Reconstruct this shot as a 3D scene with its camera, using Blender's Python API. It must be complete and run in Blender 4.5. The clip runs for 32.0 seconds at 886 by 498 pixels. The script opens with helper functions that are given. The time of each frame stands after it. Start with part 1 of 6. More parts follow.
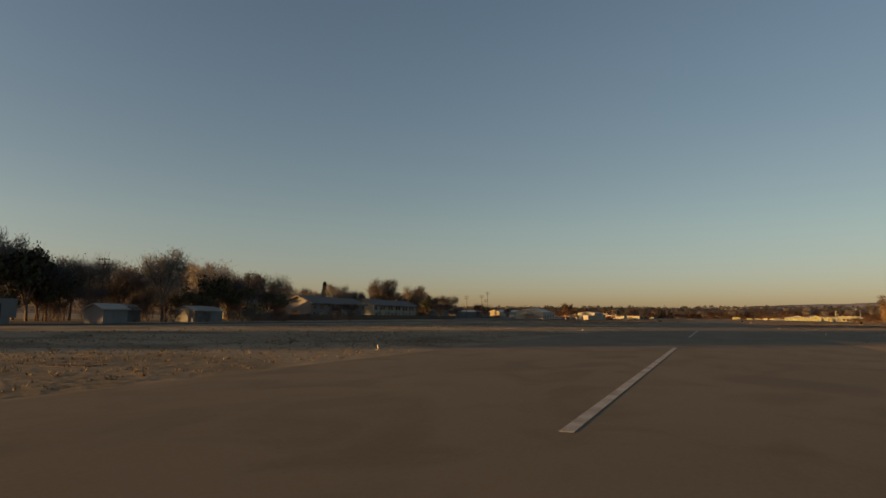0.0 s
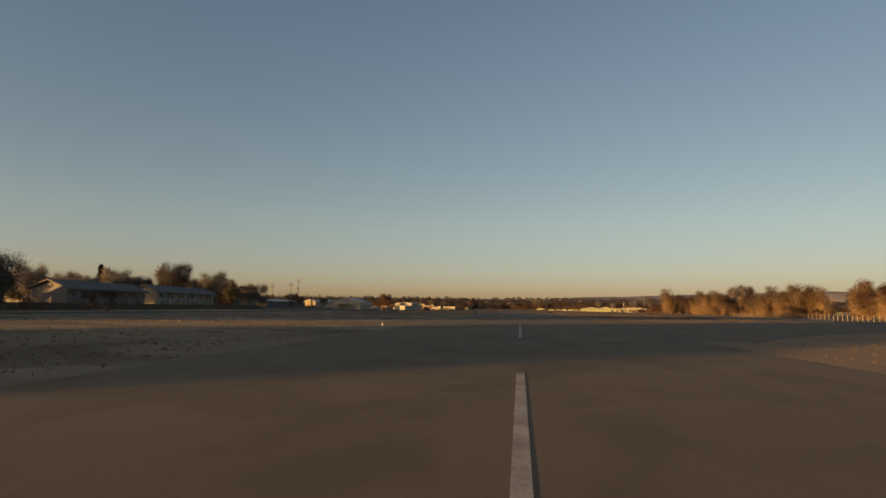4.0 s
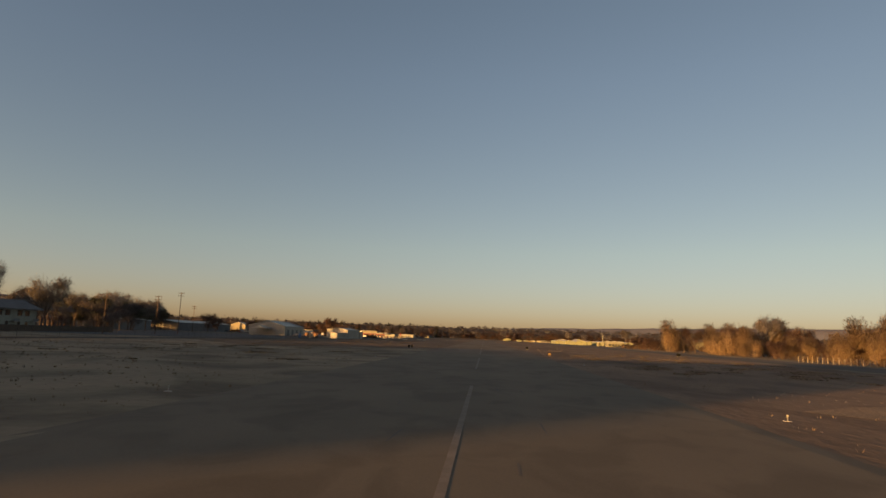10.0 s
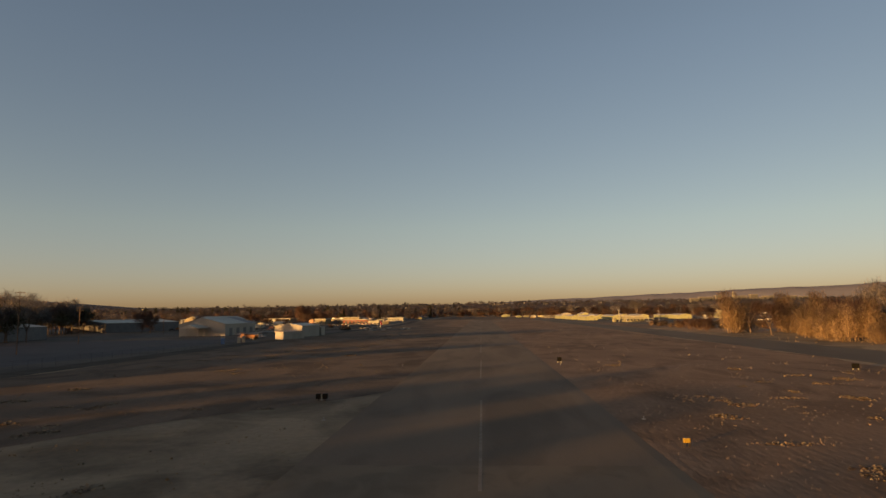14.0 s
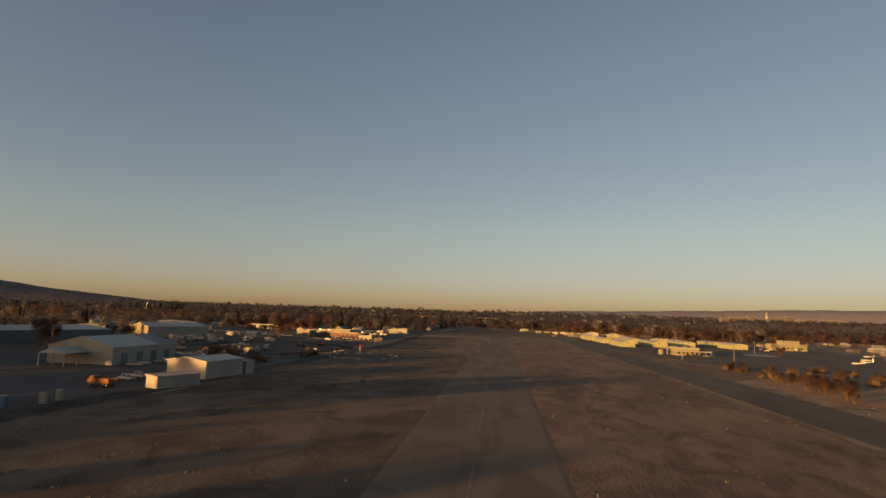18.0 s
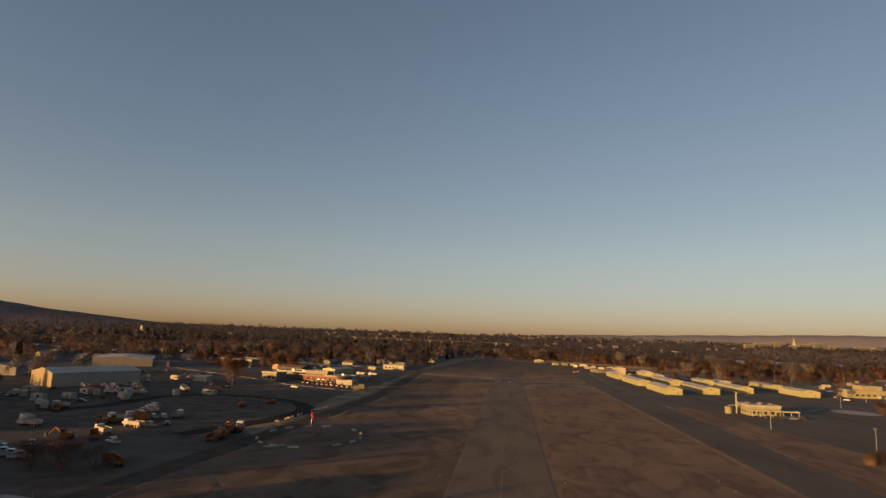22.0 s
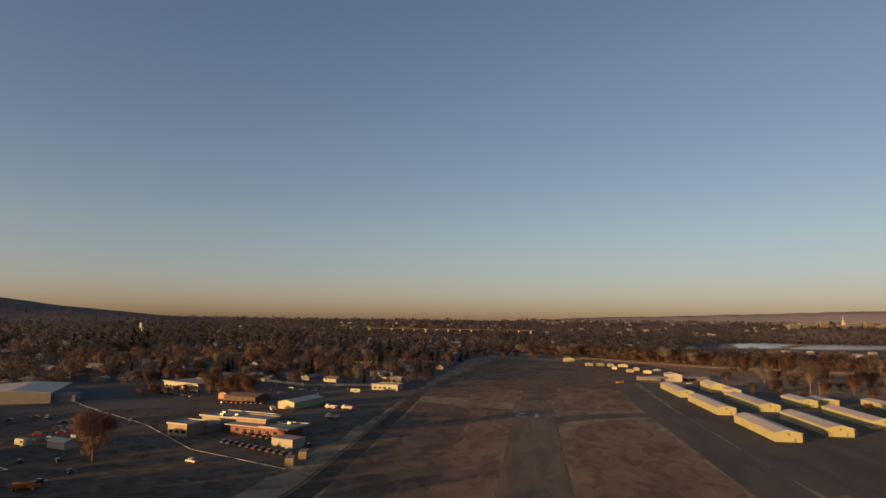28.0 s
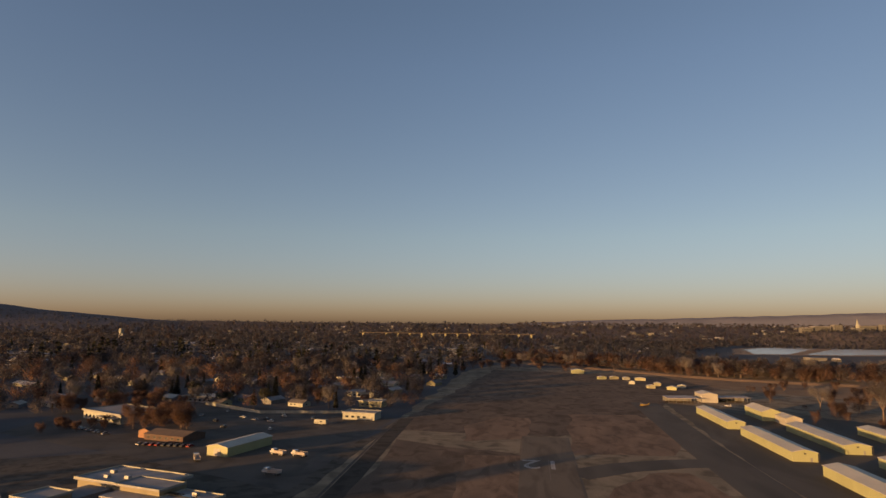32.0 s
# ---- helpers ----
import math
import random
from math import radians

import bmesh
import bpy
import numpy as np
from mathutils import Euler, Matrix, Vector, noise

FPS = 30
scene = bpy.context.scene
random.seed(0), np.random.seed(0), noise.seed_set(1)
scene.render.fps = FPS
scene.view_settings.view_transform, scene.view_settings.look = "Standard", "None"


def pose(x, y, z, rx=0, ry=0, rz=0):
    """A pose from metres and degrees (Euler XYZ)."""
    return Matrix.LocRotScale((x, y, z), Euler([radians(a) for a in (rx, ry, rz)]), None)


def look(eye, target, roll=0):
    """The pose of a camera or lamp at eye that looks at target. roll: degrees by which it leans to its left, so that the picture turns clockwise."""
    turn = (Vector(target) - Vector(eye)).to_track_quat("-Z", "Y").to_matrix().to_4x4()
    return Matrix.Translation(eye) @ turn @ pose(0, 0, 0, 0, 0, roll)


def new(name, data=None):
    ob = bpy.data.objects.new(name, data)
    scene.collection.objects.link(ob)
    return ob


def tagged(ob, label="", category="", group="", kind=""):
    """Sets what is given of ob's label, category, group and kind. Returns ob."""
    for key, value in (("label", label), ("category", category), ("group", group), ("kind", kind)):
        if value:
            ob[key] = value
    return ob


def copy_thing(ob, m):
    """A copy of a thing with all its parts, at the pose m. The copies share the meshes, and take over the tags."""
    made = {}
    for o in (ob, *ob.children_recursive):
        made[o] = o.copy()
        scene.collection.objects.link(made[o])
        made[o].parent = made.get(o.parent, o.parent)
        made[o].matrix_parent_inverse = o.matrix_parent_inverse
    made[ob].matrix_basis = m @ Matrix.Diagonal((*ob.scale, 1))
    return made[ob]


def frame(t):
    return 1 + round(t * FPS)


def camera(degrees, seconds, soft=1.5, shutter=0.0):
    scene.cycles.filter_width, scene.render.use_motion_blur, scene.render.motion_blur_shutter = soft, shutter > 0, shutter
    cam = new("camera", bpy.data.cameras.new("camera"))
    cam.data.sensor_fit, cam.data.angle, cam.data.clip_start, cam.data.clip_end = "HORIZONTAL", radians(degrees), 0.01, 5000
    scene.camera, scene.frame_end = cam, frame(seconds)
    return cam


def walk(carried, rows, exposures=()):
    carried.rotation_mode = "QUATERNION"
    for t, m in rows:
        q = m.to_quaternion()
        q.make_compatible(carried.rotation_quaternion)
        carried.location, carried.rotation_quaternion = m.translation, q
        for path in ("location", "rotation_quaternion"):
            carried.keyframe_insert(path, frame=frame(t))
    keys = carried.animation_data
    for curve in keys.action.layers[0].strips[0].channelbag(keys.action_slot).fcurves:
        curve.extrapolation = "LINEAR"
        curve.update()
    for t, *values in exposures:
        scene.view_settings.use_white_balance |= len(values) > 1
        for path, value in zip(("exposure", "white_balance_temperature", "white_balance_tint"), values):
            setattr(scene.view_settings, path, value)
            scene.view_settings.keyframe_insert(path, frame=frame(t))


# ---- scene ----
cam = camera(72.4, 32.0)
PATH = [
    (0, (2.400, -7.200, 2.030), (1.591, -5.384, 2.249), 0.6),
    (0.5, (1.850, -6.600, 2.030), (1.216, -4.717, 2.256), 0.6),
    (1, (1.270, -4.900, 2.030), (0.820, -2.966, 2.265), 0.6),
    (1.5, (1.000, -2.300, 2.030), (0.676, -0.341, 2.267), 0.8),
    (2, (0.740, 1.000, 2.030), (0.453, 2.965, 2.270), 1.0),
    (2.5, (0.340, 4.900, 2.050), (0.052, 6.865, 2.282), 1.0),
    (4.5, (-0.050, 21.971, 2.120), (-0.271, 23.953, 2.266), 0.7),
    (5, (-0.080, 28.006, 2.200), (-0.271, 29.997, 2.239), 0.4),
    (5.5, (0.100, 33.993, 2.230), (-0.089, 35.984, 2.213), 0.0),
    (6, (0.200, 40.873, 2.240), (0.034, 42.865, 2.188), -0.4),
    (6.5, (0.200, 49.325, 2.240), (-0.003, 51.314, 2.180), -0.3),
    (7, (0.220, 58.294, 2.240), (0.034, 60.285, 2.175), -0.4),
    (7.5, (0.400, 67.685, 2.240), (0.196, 69.674, 2.203), -0.4),
    (8, (0.500, 76.722, 2.260), (0.274, 78.708, 2.222), -0.4),
    (8.5, (0.520, 84.936, 2.360), (0.365, 86.929, 2.400), 0.3),
    (9, (0.720, 93.830, 2.600), (0.542, 95.816, 2.755), 2.4),
    (9.5, (0.760, 103.611, 2.950), (0.585, 105.592, 3.161), 4.4),
    (10, (0.880, 114.654, 3.400), (0.731, 116.627, 3.687), 2.3),
    (10.5, (0.820, 126.720, 3.850), (0.666, 128.697, 4.113), 1.4),
    (11, (0.620, 138.965, 4.360), (0.456, 140.946, 4.584), 1.3),
    (11.5, (0.450, 150.417, 4.970), (0.288, 152.397, 5.195), 0.9),
    (12, (0.200, 161.451, 5.950), (0.050, 163.431, 6.184), 0.7),
    (12.5, (0.250, 172.453, 7.050), (0.108, 174.437, 7.261), 0.3),
    (13, (0.150, 183.884, 8.157), (0.013, 185.869, 8.353), -0.1),
    (13.5, (0.148, 195.734, 9.207), (0.019, 197.718, 9.418), -0.2),
    (14, (0.125, 207.349, 10.424), (-0.001, 209.334, 10.634), -0.8),
    (14.5, (0.073, 218.932, 11.541), (-0.066, 220.915, 11.757), -0.1),
    (16.5, (2.358, 273.652, 17.564), (2.211, 275.636, 17.774), 0.9),
    (17, (2.543, 287.050, 18.467), (2.386, 289.033, 18.676), 0.7),
    (17.5, (2.624, 299.824, 19.578), (2.447, 301.805, 19.787), 1.4),
    (18, (2.798, 312.198, 20.937), (2.604, 314.176, 21.162), 2.0),
    (18.5, (2.983, 324.815, 22.514), (2.791, 326.792, 22.744), 2.1),
    (19, (3.002, 337.813, 23.896), (2.811, 339.789, 24.139), 1.7),
    (19.5, (2.761, 350.934, 25.345), (2.565, 352.908, 25.599), 1.7),
    (20, (2.199, 363.545, 26.797), (1.997, 365.517, 27.066), 1.7),
    (20.5, (1.579, 375.915, 28.313), (1.369, 377.884, 28.592), 1.8),
    (21, (1.445, 388.828, 30.025), (1.226, 390.794, 30.314), 2.1),
    (21.5, (1.229, 401.732, 32.008), (1.003, 403.698, 32.295), 2.2),
    (22, (0.562, 414.187, 34.246), (0.331, 416.152, 34.538), 2.3),
    (22.5, (-0.298, 426.509, 36.376), (-0.537, 428.474, 36.668), 2.4),
    (23, (-0.941, 438.741, 38.206), (-1.185, 440.705, 38.493), 2.3),
    (23.5, (-1.355, 450.970, 39.853), (-1.604, 452.935, 40.125), 2.4),
    (24, (-1.099, 463.708, 41.584), (-1.355, 465.675, 41.845), 2.3),
    (24.5, (-0.647, 476.536, 43.137), (-0.907, 478.503, 43.390), 2.1),
    (25, (-0.164, 489.090, 44.455), (-0.425, 491.056, 44.716), 1.5),
    (25.5, (-0.110, 501.459, 45.809), (-0.377, 503.425, 46.066), 1.4),
    (27.5, (-1.231, 550.395, 54.768), (-1.524, 552.360, 54.994), 0.7),
    (28, (-1.623, 562.369, 55.894), (-1.920, 564.333, 56.130), 0.8),
    (28.5, (-2.099, 574.226, 56.869), (-2.399, 576.189, 57.106), 0.7),
    (29, (-2.732, 586.333, 58.174), (-3.031, 588.296, 58.408), 0.8),
    (29.5, (-3.596, 598.197, 59.414), (-3.893, 600.162, 59.641), 0.6),
    (30, (-4.700, 610.227, 60.434), (-4.993, 612.193, 60.660), 0.6),
    (30.5, (-6.058, 622.850, 61.519), (-6.350, 624.816, 61.741), 0.7),
    (31, (-7.337, 635.021, 62.140), (-7.627, 636.988, 62.354), 0.5),
    (31.5, (-8.158, 646.047, 62.410), (-8.450, 648.014, 62.630), 0.5),
    (32, (-8.587, 656.689, 62.636), (-8.879, 658.652, 62.879), 0.6),
]
walk(cam, [(t, look(eye, target, roll)) for t, eye, target, roll in PATH], [(0, 0.90, 7050, 18), (3, 1.03, 7100, 20), (5, 1.09, 7200, 22), (7, 1.45, 7250, 23), (9, 1.34, 7350, 25), (10, 1.10, 7350, 25), (11, 1.02, 7350, 25), (17, 1.02, 7350, 26), (24, 0.98, 6750, 28), (32, 0.96, 6300, 28)])

# ---- light ----
SUN_EL, SUN_AZ = 4.0, 225.0          # degrees; azimuth clockwise from the runway's heading (+y)
world = bpy.data.worlds.new("world")
scene.world = world
world.use_nodes = True
wn = world.node_tree.nodes
sky = wn.new("ShaderNodeTexSky")
sky.sky_type = "NISHITA"
sky.sun_disc = False
sky.sun_elevation = radians(SUN_EL)
sky.sun_rotation = radians(SUN_AZ)
sky.altitude, sky.air_density, sky.dust_density, sky.ozone_density = 0, 0.62, 1.0, 2.2
wn["Background"].inputs["Strength"].default_value = 0.125
warm = wn.new("ShaderNodeMix")
warm.data_type, warm.blend_type = "RGBA", "MULTIPLY"
warm.inputs["Factor"].default_value = 1.0
warm.inputs["B"].default_value = (1.46, 1.0, 0.66, 1)
world.node_tree.links.new(sky.outputs["Color"], warm.inputs["A"])
# dusk haze: rosier and duller low down, bluer overhead, a little dimmer away from the sun
way, axes, haze = wn.new("ShaderNodeTexCoord"), wn.new("ShaderNodeSeparateXYZ"), wn.new("ShaderNodeValToRGB")
side, dusk, dim = wn.new("ShaderNodeVectorMath"), wn.new("ShaderNodeVectorMath"), wn.new("ShaderNodeVectorMath")
world.node_tree.links.new(way.outputs["Generated"], axes.inputs[0])
world.node_tree.links.new(axes.outputs["Z"], haze.inputs["Fac"])
ramp = haze.color_ramp
ramp.elements[0].position, ramp.elements[0].color = 0.02, (0.640, 0.612, 0.668, 1)
ramp.elements[1].position, ramp.elements[1].color = 1.0, (0.780, 0.920, 0.960, 1)
for at, tone in ((0.14, (0.768, 0.768, 0.728)), (0.40, (0.810, 0.865, 0.890))):
    ramp.elements.new(at).color = (*tone, 1)
side.operation, dusk.operation, dim.operation = "MULTIPLY_ADD", "MULTIPLY", "MULTIPLY"
side.inputs[1].default_value, side.inputs[2].default_value = (-0.11, -0.16, -0.20), (1.25, 1.25, 1.25)
world.node_tree.links.new(axes.outputs["X"], side.inputs[0])
world.node_tree.links.new(haze.outputs["Color"], dusk.inputs[0])
world.node_tree.links.new(side.outputs[0], dusk.inputs[1])
world.node_tree.links.new(warm.outputs["Result"], dim.inputs[0])
world.node_tree.links.new(dusk.outputs[0], dim.inputs[1])
world.node_tree.links.new(dim.outputs[0], wn["Background"].inputs["Color"])

lamp = bpy.data.lights.new("sun", "SUN")
lamp.energy, lamp.angle, lamp.color = 5.0, radians(0.6), (1.0, 0.565, 0.17)
sun = new("sun", lamp)
toward = Vector((math.sin(radians(SUN_AZ)) * math.cos(radians(SUN_EL)), math.cos(radians(SUN_AZ)) * math.cos(radians(SUN_EL)), math.sin(radians(SUN_EL))))
sun.matrix_world = Matrix.Translation((-300, -300, 200)) @ toward.to_track_quat("Z", "Y").to_matrix().to_4x4()

from mathutils.geometry import tessellate_polygon

rng = random.Random(7)

# ---- materials ----


def mat(name, base, other=None, scale=1.0, fine=12.0, rough=0.8, bump=0.2, metal=0.0, stretch=(1, 1, 1), spread=0.5, vary=0.0, spec=0.3, corrugate=0.0, axis="X", coat=0.0, stain=0.0, stain_scale=0.12, relief=0.05):
    """A surface of two colours mixed by coarse and fine noise, with relief; vary: random value per object."""
    m = bpy.data.materials.new(name)
    m.use_nodes = True
    n, l = m.node_tree.nodes, m.node_tree.links
    p = n["Principled BSDF"]
    p.inputs["Roughness"].default_value, p.inputs["Metallic"].default_value = rough, metal
    p.inputs["Specular IOR Level"].default_value = spec
    p.inputs["Coat Weight"].default_value = coat
    geo = n.new("ShaderNodeNewGeometry") if not corrugate and vary == 0 else n.new("ShaderNodeTexCoord")
    src = geo.outputs["Position"] if "Position" in geo.outputs else geo.outputs["Object"]
    mp = n.new("ShaderNodeMapping")
    mp.inputs["Scale"].default_value = stretch
    l.new(src, mp.inputs["Vector"])
    a, b = n.new("ShaderNodeTexNoise"), n.new("ShaderNodeTexNoise")
    a.inputs["Scale"].default_value, a.inputs["Detail"].default_value = scale, 5
    b.inputs["Scale"].default_value, b.inputs["Detail"].default_value = fine, 4
    for t in (a, b):
        l.new(mp.outputs["Vector"], t.inputs["Vector"])
    add = n.new("ShaderNodeMath")
    add.operation = "MULTIPLY_ADD"
    l.new(b.outputs["Fac"], add.inputs[0])
    add.inputs[1].default_value = 0.45
    l.new(a.outputs["Fac"], add.inputs[2])
    ramp = n.new("ShaderNodeMapRange")
    ramp.inputs["From Min"].default_value, ramp.inputs["From Max"].default_value = 0.725 - spread / 2, 0.725 + spread / 2
    l.new(add.outputs[0], ramp.inputs["Value"])
    mix = n.new("ShaderNodeMix")
    mix.data_type = "RGBA"
    other = other or tuple(c * 0.7 for c in base)
    mix.inputs["A"].default_value, mix.inputs["B"].default_value = (*other, 1), (*base, 1)
    l.new(ramp.outputs[0], mix.inputs["Factor"])
    out = mix.outputs["Result"]
    if stain:
        c = n.new("ShaderNodeTexNoise")
        c.inputs["Scale"].default_value, c.inputs["Detail"].default_value, c.inputs["Distortion"].default_value = stain_scale, 7, 0.8
        l.new(mp.outputs["Vector"], c.inputs["Vector"])
        cm = n.new("ShaderNodeMapRange")
        cm.inputs["From Min"].default_value, cm.inputs["From Max"].default_value = 0.47, 0.62
        cm.inputs["To Min"].default_value, cm.inputs["To Max"].default_value = 1.0, 1 - stain
        l.new(c.outputs["Fac"], cm.inputs["Value"])
        hs = n.new("ShaderNodeHueSaturation")
        l.new(cm.outputs[0], hs.inputs["Value"])
        l.new(out, hs.inputs["Color"])
        out = hs.outputs["Color"]
    if vary:
        info = n.new("ShaderNodeObjectInfo")
        hsv = n.new("ShaderNodeHueSaturation")
        mr = n.new("ShaderNodeMapRange")
        mr.inputs["To Min"].default_value, mr.inputs["To Max"].default_value = 1 - vary, 1 + vary
        l.new(info.outputs["Random"], mr.inputs["Value"])
        l.new(mr.outputs[0], hsv.inputs["Value"])
        l.new(out, hsv.inputs["Color"])
        out = hsv.outputs["Color"]
    l.new(out, p.inputs["Base Color"])
    bp = n.new("ShaderNodeBump")
    bp.inputs["Strength"].default_value, bp.inputs["Distance"].default_value = bump, relief
    l.new(b.outputs["Fac"], bp.inputs["Height"])
    if corrugate:
        w = n.new("ShaderNodeTexWave")
        w.bands_direction = axis
        w.inputs["Scale"].default_value = corrugate
        l.new(src, w.inputs["Vector"])
        bw = n.new("ShaderNodeBump")
        bw.inputs["Strength"].default_value, bw.inputs["Distance"].default_value = 0.5, 0.04
        l.new(w.outputs["Fac"], bw.inputs["Height"])
        l.new(bp.outputs["Normal"], bw.inputs["Normal"])
        l.new(bw.outputs["Normal"], p.inputs["Normal"])
    else:
        l.new(bp.outputs["Normal"], p.inputs["Normal"])
    return m


def island_vary(m, amount, hue=0.02):
    """Random value and hue for each loose piece of a joined mesh."""
    n, l = m.node_tree.nodes, m.node_tree.links
    p = n["Principled BSDF"]
    src = p.inputs["Base Color"].links[0].from_socket
    geo, hsv, mr, mh = n.new("ShaderNodeNewGeometry"), n.new("ShaderNodeHueSaturation"), n.new("ShaderNodeMapRange"), n.new("ShaderNodeMapRange")
    mr.inputs["To Min"].default_value, mr.inputs["To Max"].default_value = 1 - amount, 1 + amount
    mh.inputs["To Min"].default_value, mh.inputs["To Max"].default_value = 0.5 - hue, 0.5 + hue
    l.new(geo.outputs["Random Per Island"], mr.inputs["Value"])
    l.new(geo.outputs["Random Per Island"], mh.inputs["Value"])
    l.new(mr.outputs[0], hsv.inputs["Value"])
    l.new(mh.outputs[0], hsv.inputs["Hue"])
    l.new(src, hsv.inputs["Color"])
    l.new(hsv.outputs["Color"], p.inputs["Base Color"])
    return m


def thin(m, share=0.5):
    """Lets part of the light through, as fine twigs and dry leaves do."""
    n, l = m.node_tree.nodes, m.node_tree.links
    p = n["Principled BSDF"]
    t, mix = n.new("ShaderNodeBsdfTranslucent"), n.new("ShaderNodeMixShader")
    l.new(p.inputs["Base Color"].links[0].from_socket, t.inputs["Color"])
    mix.inputs["Fac"].default_value = share
    l.new(p.outputs["BSDF"], mix.inputs[1])
    l.new(t.outputs["BSDF"], mix.inputs[2])
    l.new(mix.outputs["Shader"], n["Material Output"].inputs["Surface"])


M = {}
M["field"] = mat("dry_grass", (0.28, 0.227, 0.155), (0.163, 0.135, 0.097), 0.035, 1.3, 0.95, 0.4, spread=0.45, spec=0.1, stain=0.42, stain_scale=0.09, relief=0.2)
M["mown"] = mat("mown_grass", (0.244, 0.166, 0.112), (0.14, 0.1, 0.071), 0.06, 1.7, 0.95, 0.8, stretch=(1, 0.45, 1), spread=0.4, spec=0.1, stain=0.35, stain_scale=0.12, relief=0.1)
M["dull_grass"] = mat("dull_brown_grass", (0.165, 0.122, 0.088), (0.095, 0.074, 0.056), 0.05, 1.5, 0.95, 0.6, stretch=(1, 0.6, 1), spread=0.45, spec=0.1, stain=0.4, stain_scale=0.1, relief=0.1)
M["dirt"] = mat("bare_dirt", (0.340, 0.235, 0.145), (0.195, 0.140, 0.092), 0.12, 2.5, 0.95, 0.8, spec=0.1, relief=0.12)
M["yard_dirt"] = mat("trodden_yard_dirt", (0.112, 0.098, 0.08), (0.074, 0.066, 0.055), 0.1, 2.2, 0.95, 0.5, spec=0.1, stain=0.4, stain_scale=0.15)
M["runway"] = mat("runway_asphalt", (0.163, 0.134, 0.097), (0.128, 0.106, 0.077), 0.15, 14, 0.9, 0.06, stretch=(1, 0.6, 1), spec=0.15, stain=0.18, stain_scale=0.35, relief=0.03)
M["taxi"] = mat("taxiway_asphalt", (0.102, 0.088, 0.07), (0.072, 0.063, 0.051), 0.06, 5, 0.85, 0.35, stretch=(1, 0.3, 1), spec=0.2, stain=0.25, stain_scale=0.05)
# Slightly darker asphalt for the runway's far stretch.
M["far_runway"] = mat("far_runway_asphalt", (0.158, 0.127, 0.094), (0.123, 0.1, 0.075), 0.1, 9, 0.9, 0.1, stretch=(1, 0.25, 1), spec=0.15, stain=0.25, stain_scale=0.12)
M["lot"] = mat("yard_asphalt", (0.096, 0.085, 0.072), (0.063, 0.056, 0.048), 0.05, 4, 0.88, 0.35, spec=0.2, stain=0.3, stain_scale=0.06)
M["track"] = mat("damp_dark_track", (0.036, 0.032, 0.027), (0.026, 0.023, 0.02), 0.3, 4, 0.95, 0.4, spec=0.04)
M["old_road"] = mat("worn_perimeter_asphalt", (0.08, 0.069, 0.057), (0.052, 0.046, 0.038), 0.12, 3, 0.95, 0.4, spec=0.08, stain=0.35, stain_scale=0.1)
M["blue_lot"] = mat("grey_blue_gravel_yard", (0.075, 0.073, 0.078), (0.05, 0.049, 0.053), 0.05, 3, 0.9, 0.3, spec=0.2)
M["gravel"] = mat("gravel", (0.11, 0.095, 0.08), (0.065, 0.056, 0.047), 0.2, 6, 0.95, 0.6, spec=0.1)
M["paint"] = mat("worn_white_paint", (0.42, 0.40, 0.37), (0.17, 0.15, 0.13), 0.9, 14, 0.8, 0.1, spread=0.5)
M["old_paint"] = mat("worn_out_paint", (0.21, 0.175, 0.14), (0.13, 0.105, 0.08), 0.9, 14, 0.85, 0.1)
M["tyre_mark"] = mat("rubber_streak", (0.085, 0.075, 0.066), (0.11, 0.093, 0.076), 0.6, 9, 0.9, 0.1)
M["concrete"] = mat("concrete", (0.34, 0.32, 0.29), (0.22, 0.21, 0.19), 0.3, 5, 0.9, 0.3)
M["cream"] = mat("cream_metal_siding", (0.262, 0.276, 0.15), (0.224, 0.235, 0.128), 0.12, 3, 0.5, 0.05, corrugate=1.6, axis="Y", vary=0.06)
M["white_metal"] = mat("white_metal_siding", (0.318, 0.308, 0.27), (0.236, 0.228, 0.201), 0.1, 3, 0.5, 0.05, corrugate=1.5, axis="X", vary=0.06)
M["roof_metal"] = mat("pale_metal_roof", (0.4, 0.385, 0.325), (0.29, 0.28, 0.24), 0.08, 2.5, 0.45, 0.05, corrugate=1.2, axis="Y", vary=0.08)
M["roof_rust"] = mat("weathered_metal_roof", (0.337, 0.318, 0.300), (0.225, 0.187, 0.159), 0.15, 3, 0.6, 0.1, corrugate=1.2, axis="Y", vary=0.1)
M["shingle"] = mat("asphalt_shingle", (0.13, 0.12, 0.12), (0.085, 0.078, 0.076), 0.4, 8, 0.9, 0.5, vary=0.35)
M["brown_roof"] = mat("brown_shingle_roof", (0.105, 0.078, 0.062), (0.070, 0.053, 0.044), 0.4, 8, 0.9, 0.5, vary=0.2)
M["membrane"] = mat("pale_flat_roof", (0.264, 0.264, 0.268), (0.176, 0.176, 0.180), 0.15, 3, 0.8, 0.1, vary=0.1)
M["stucco"] = mat("stucco", (0.255, 0.25, 0.158), (0.198, 0.193, 0.125), 0.3, 8, 0.9, 0.3, vary=0.22)
M["white_wall"] = mat("white_painted_wall", (0.285, 0.292, 0.245), (0.219, 0.223, 0.189), 0.3, 6, 0.8, 0.15, vary=0.12)
M["grey_wall"] = mat("grey_boarding", (0.170, 0.174, 0.179), (0.119, 0.124, 0.128), 0.3, 6, 0.85, 0.2, vary=0.15)
M["brick"] = mat("red_brick", (0.09, 0.056, 0.042), (0.064, 0.041, 0.033), 0.5, 9, 0.85, 0.4)
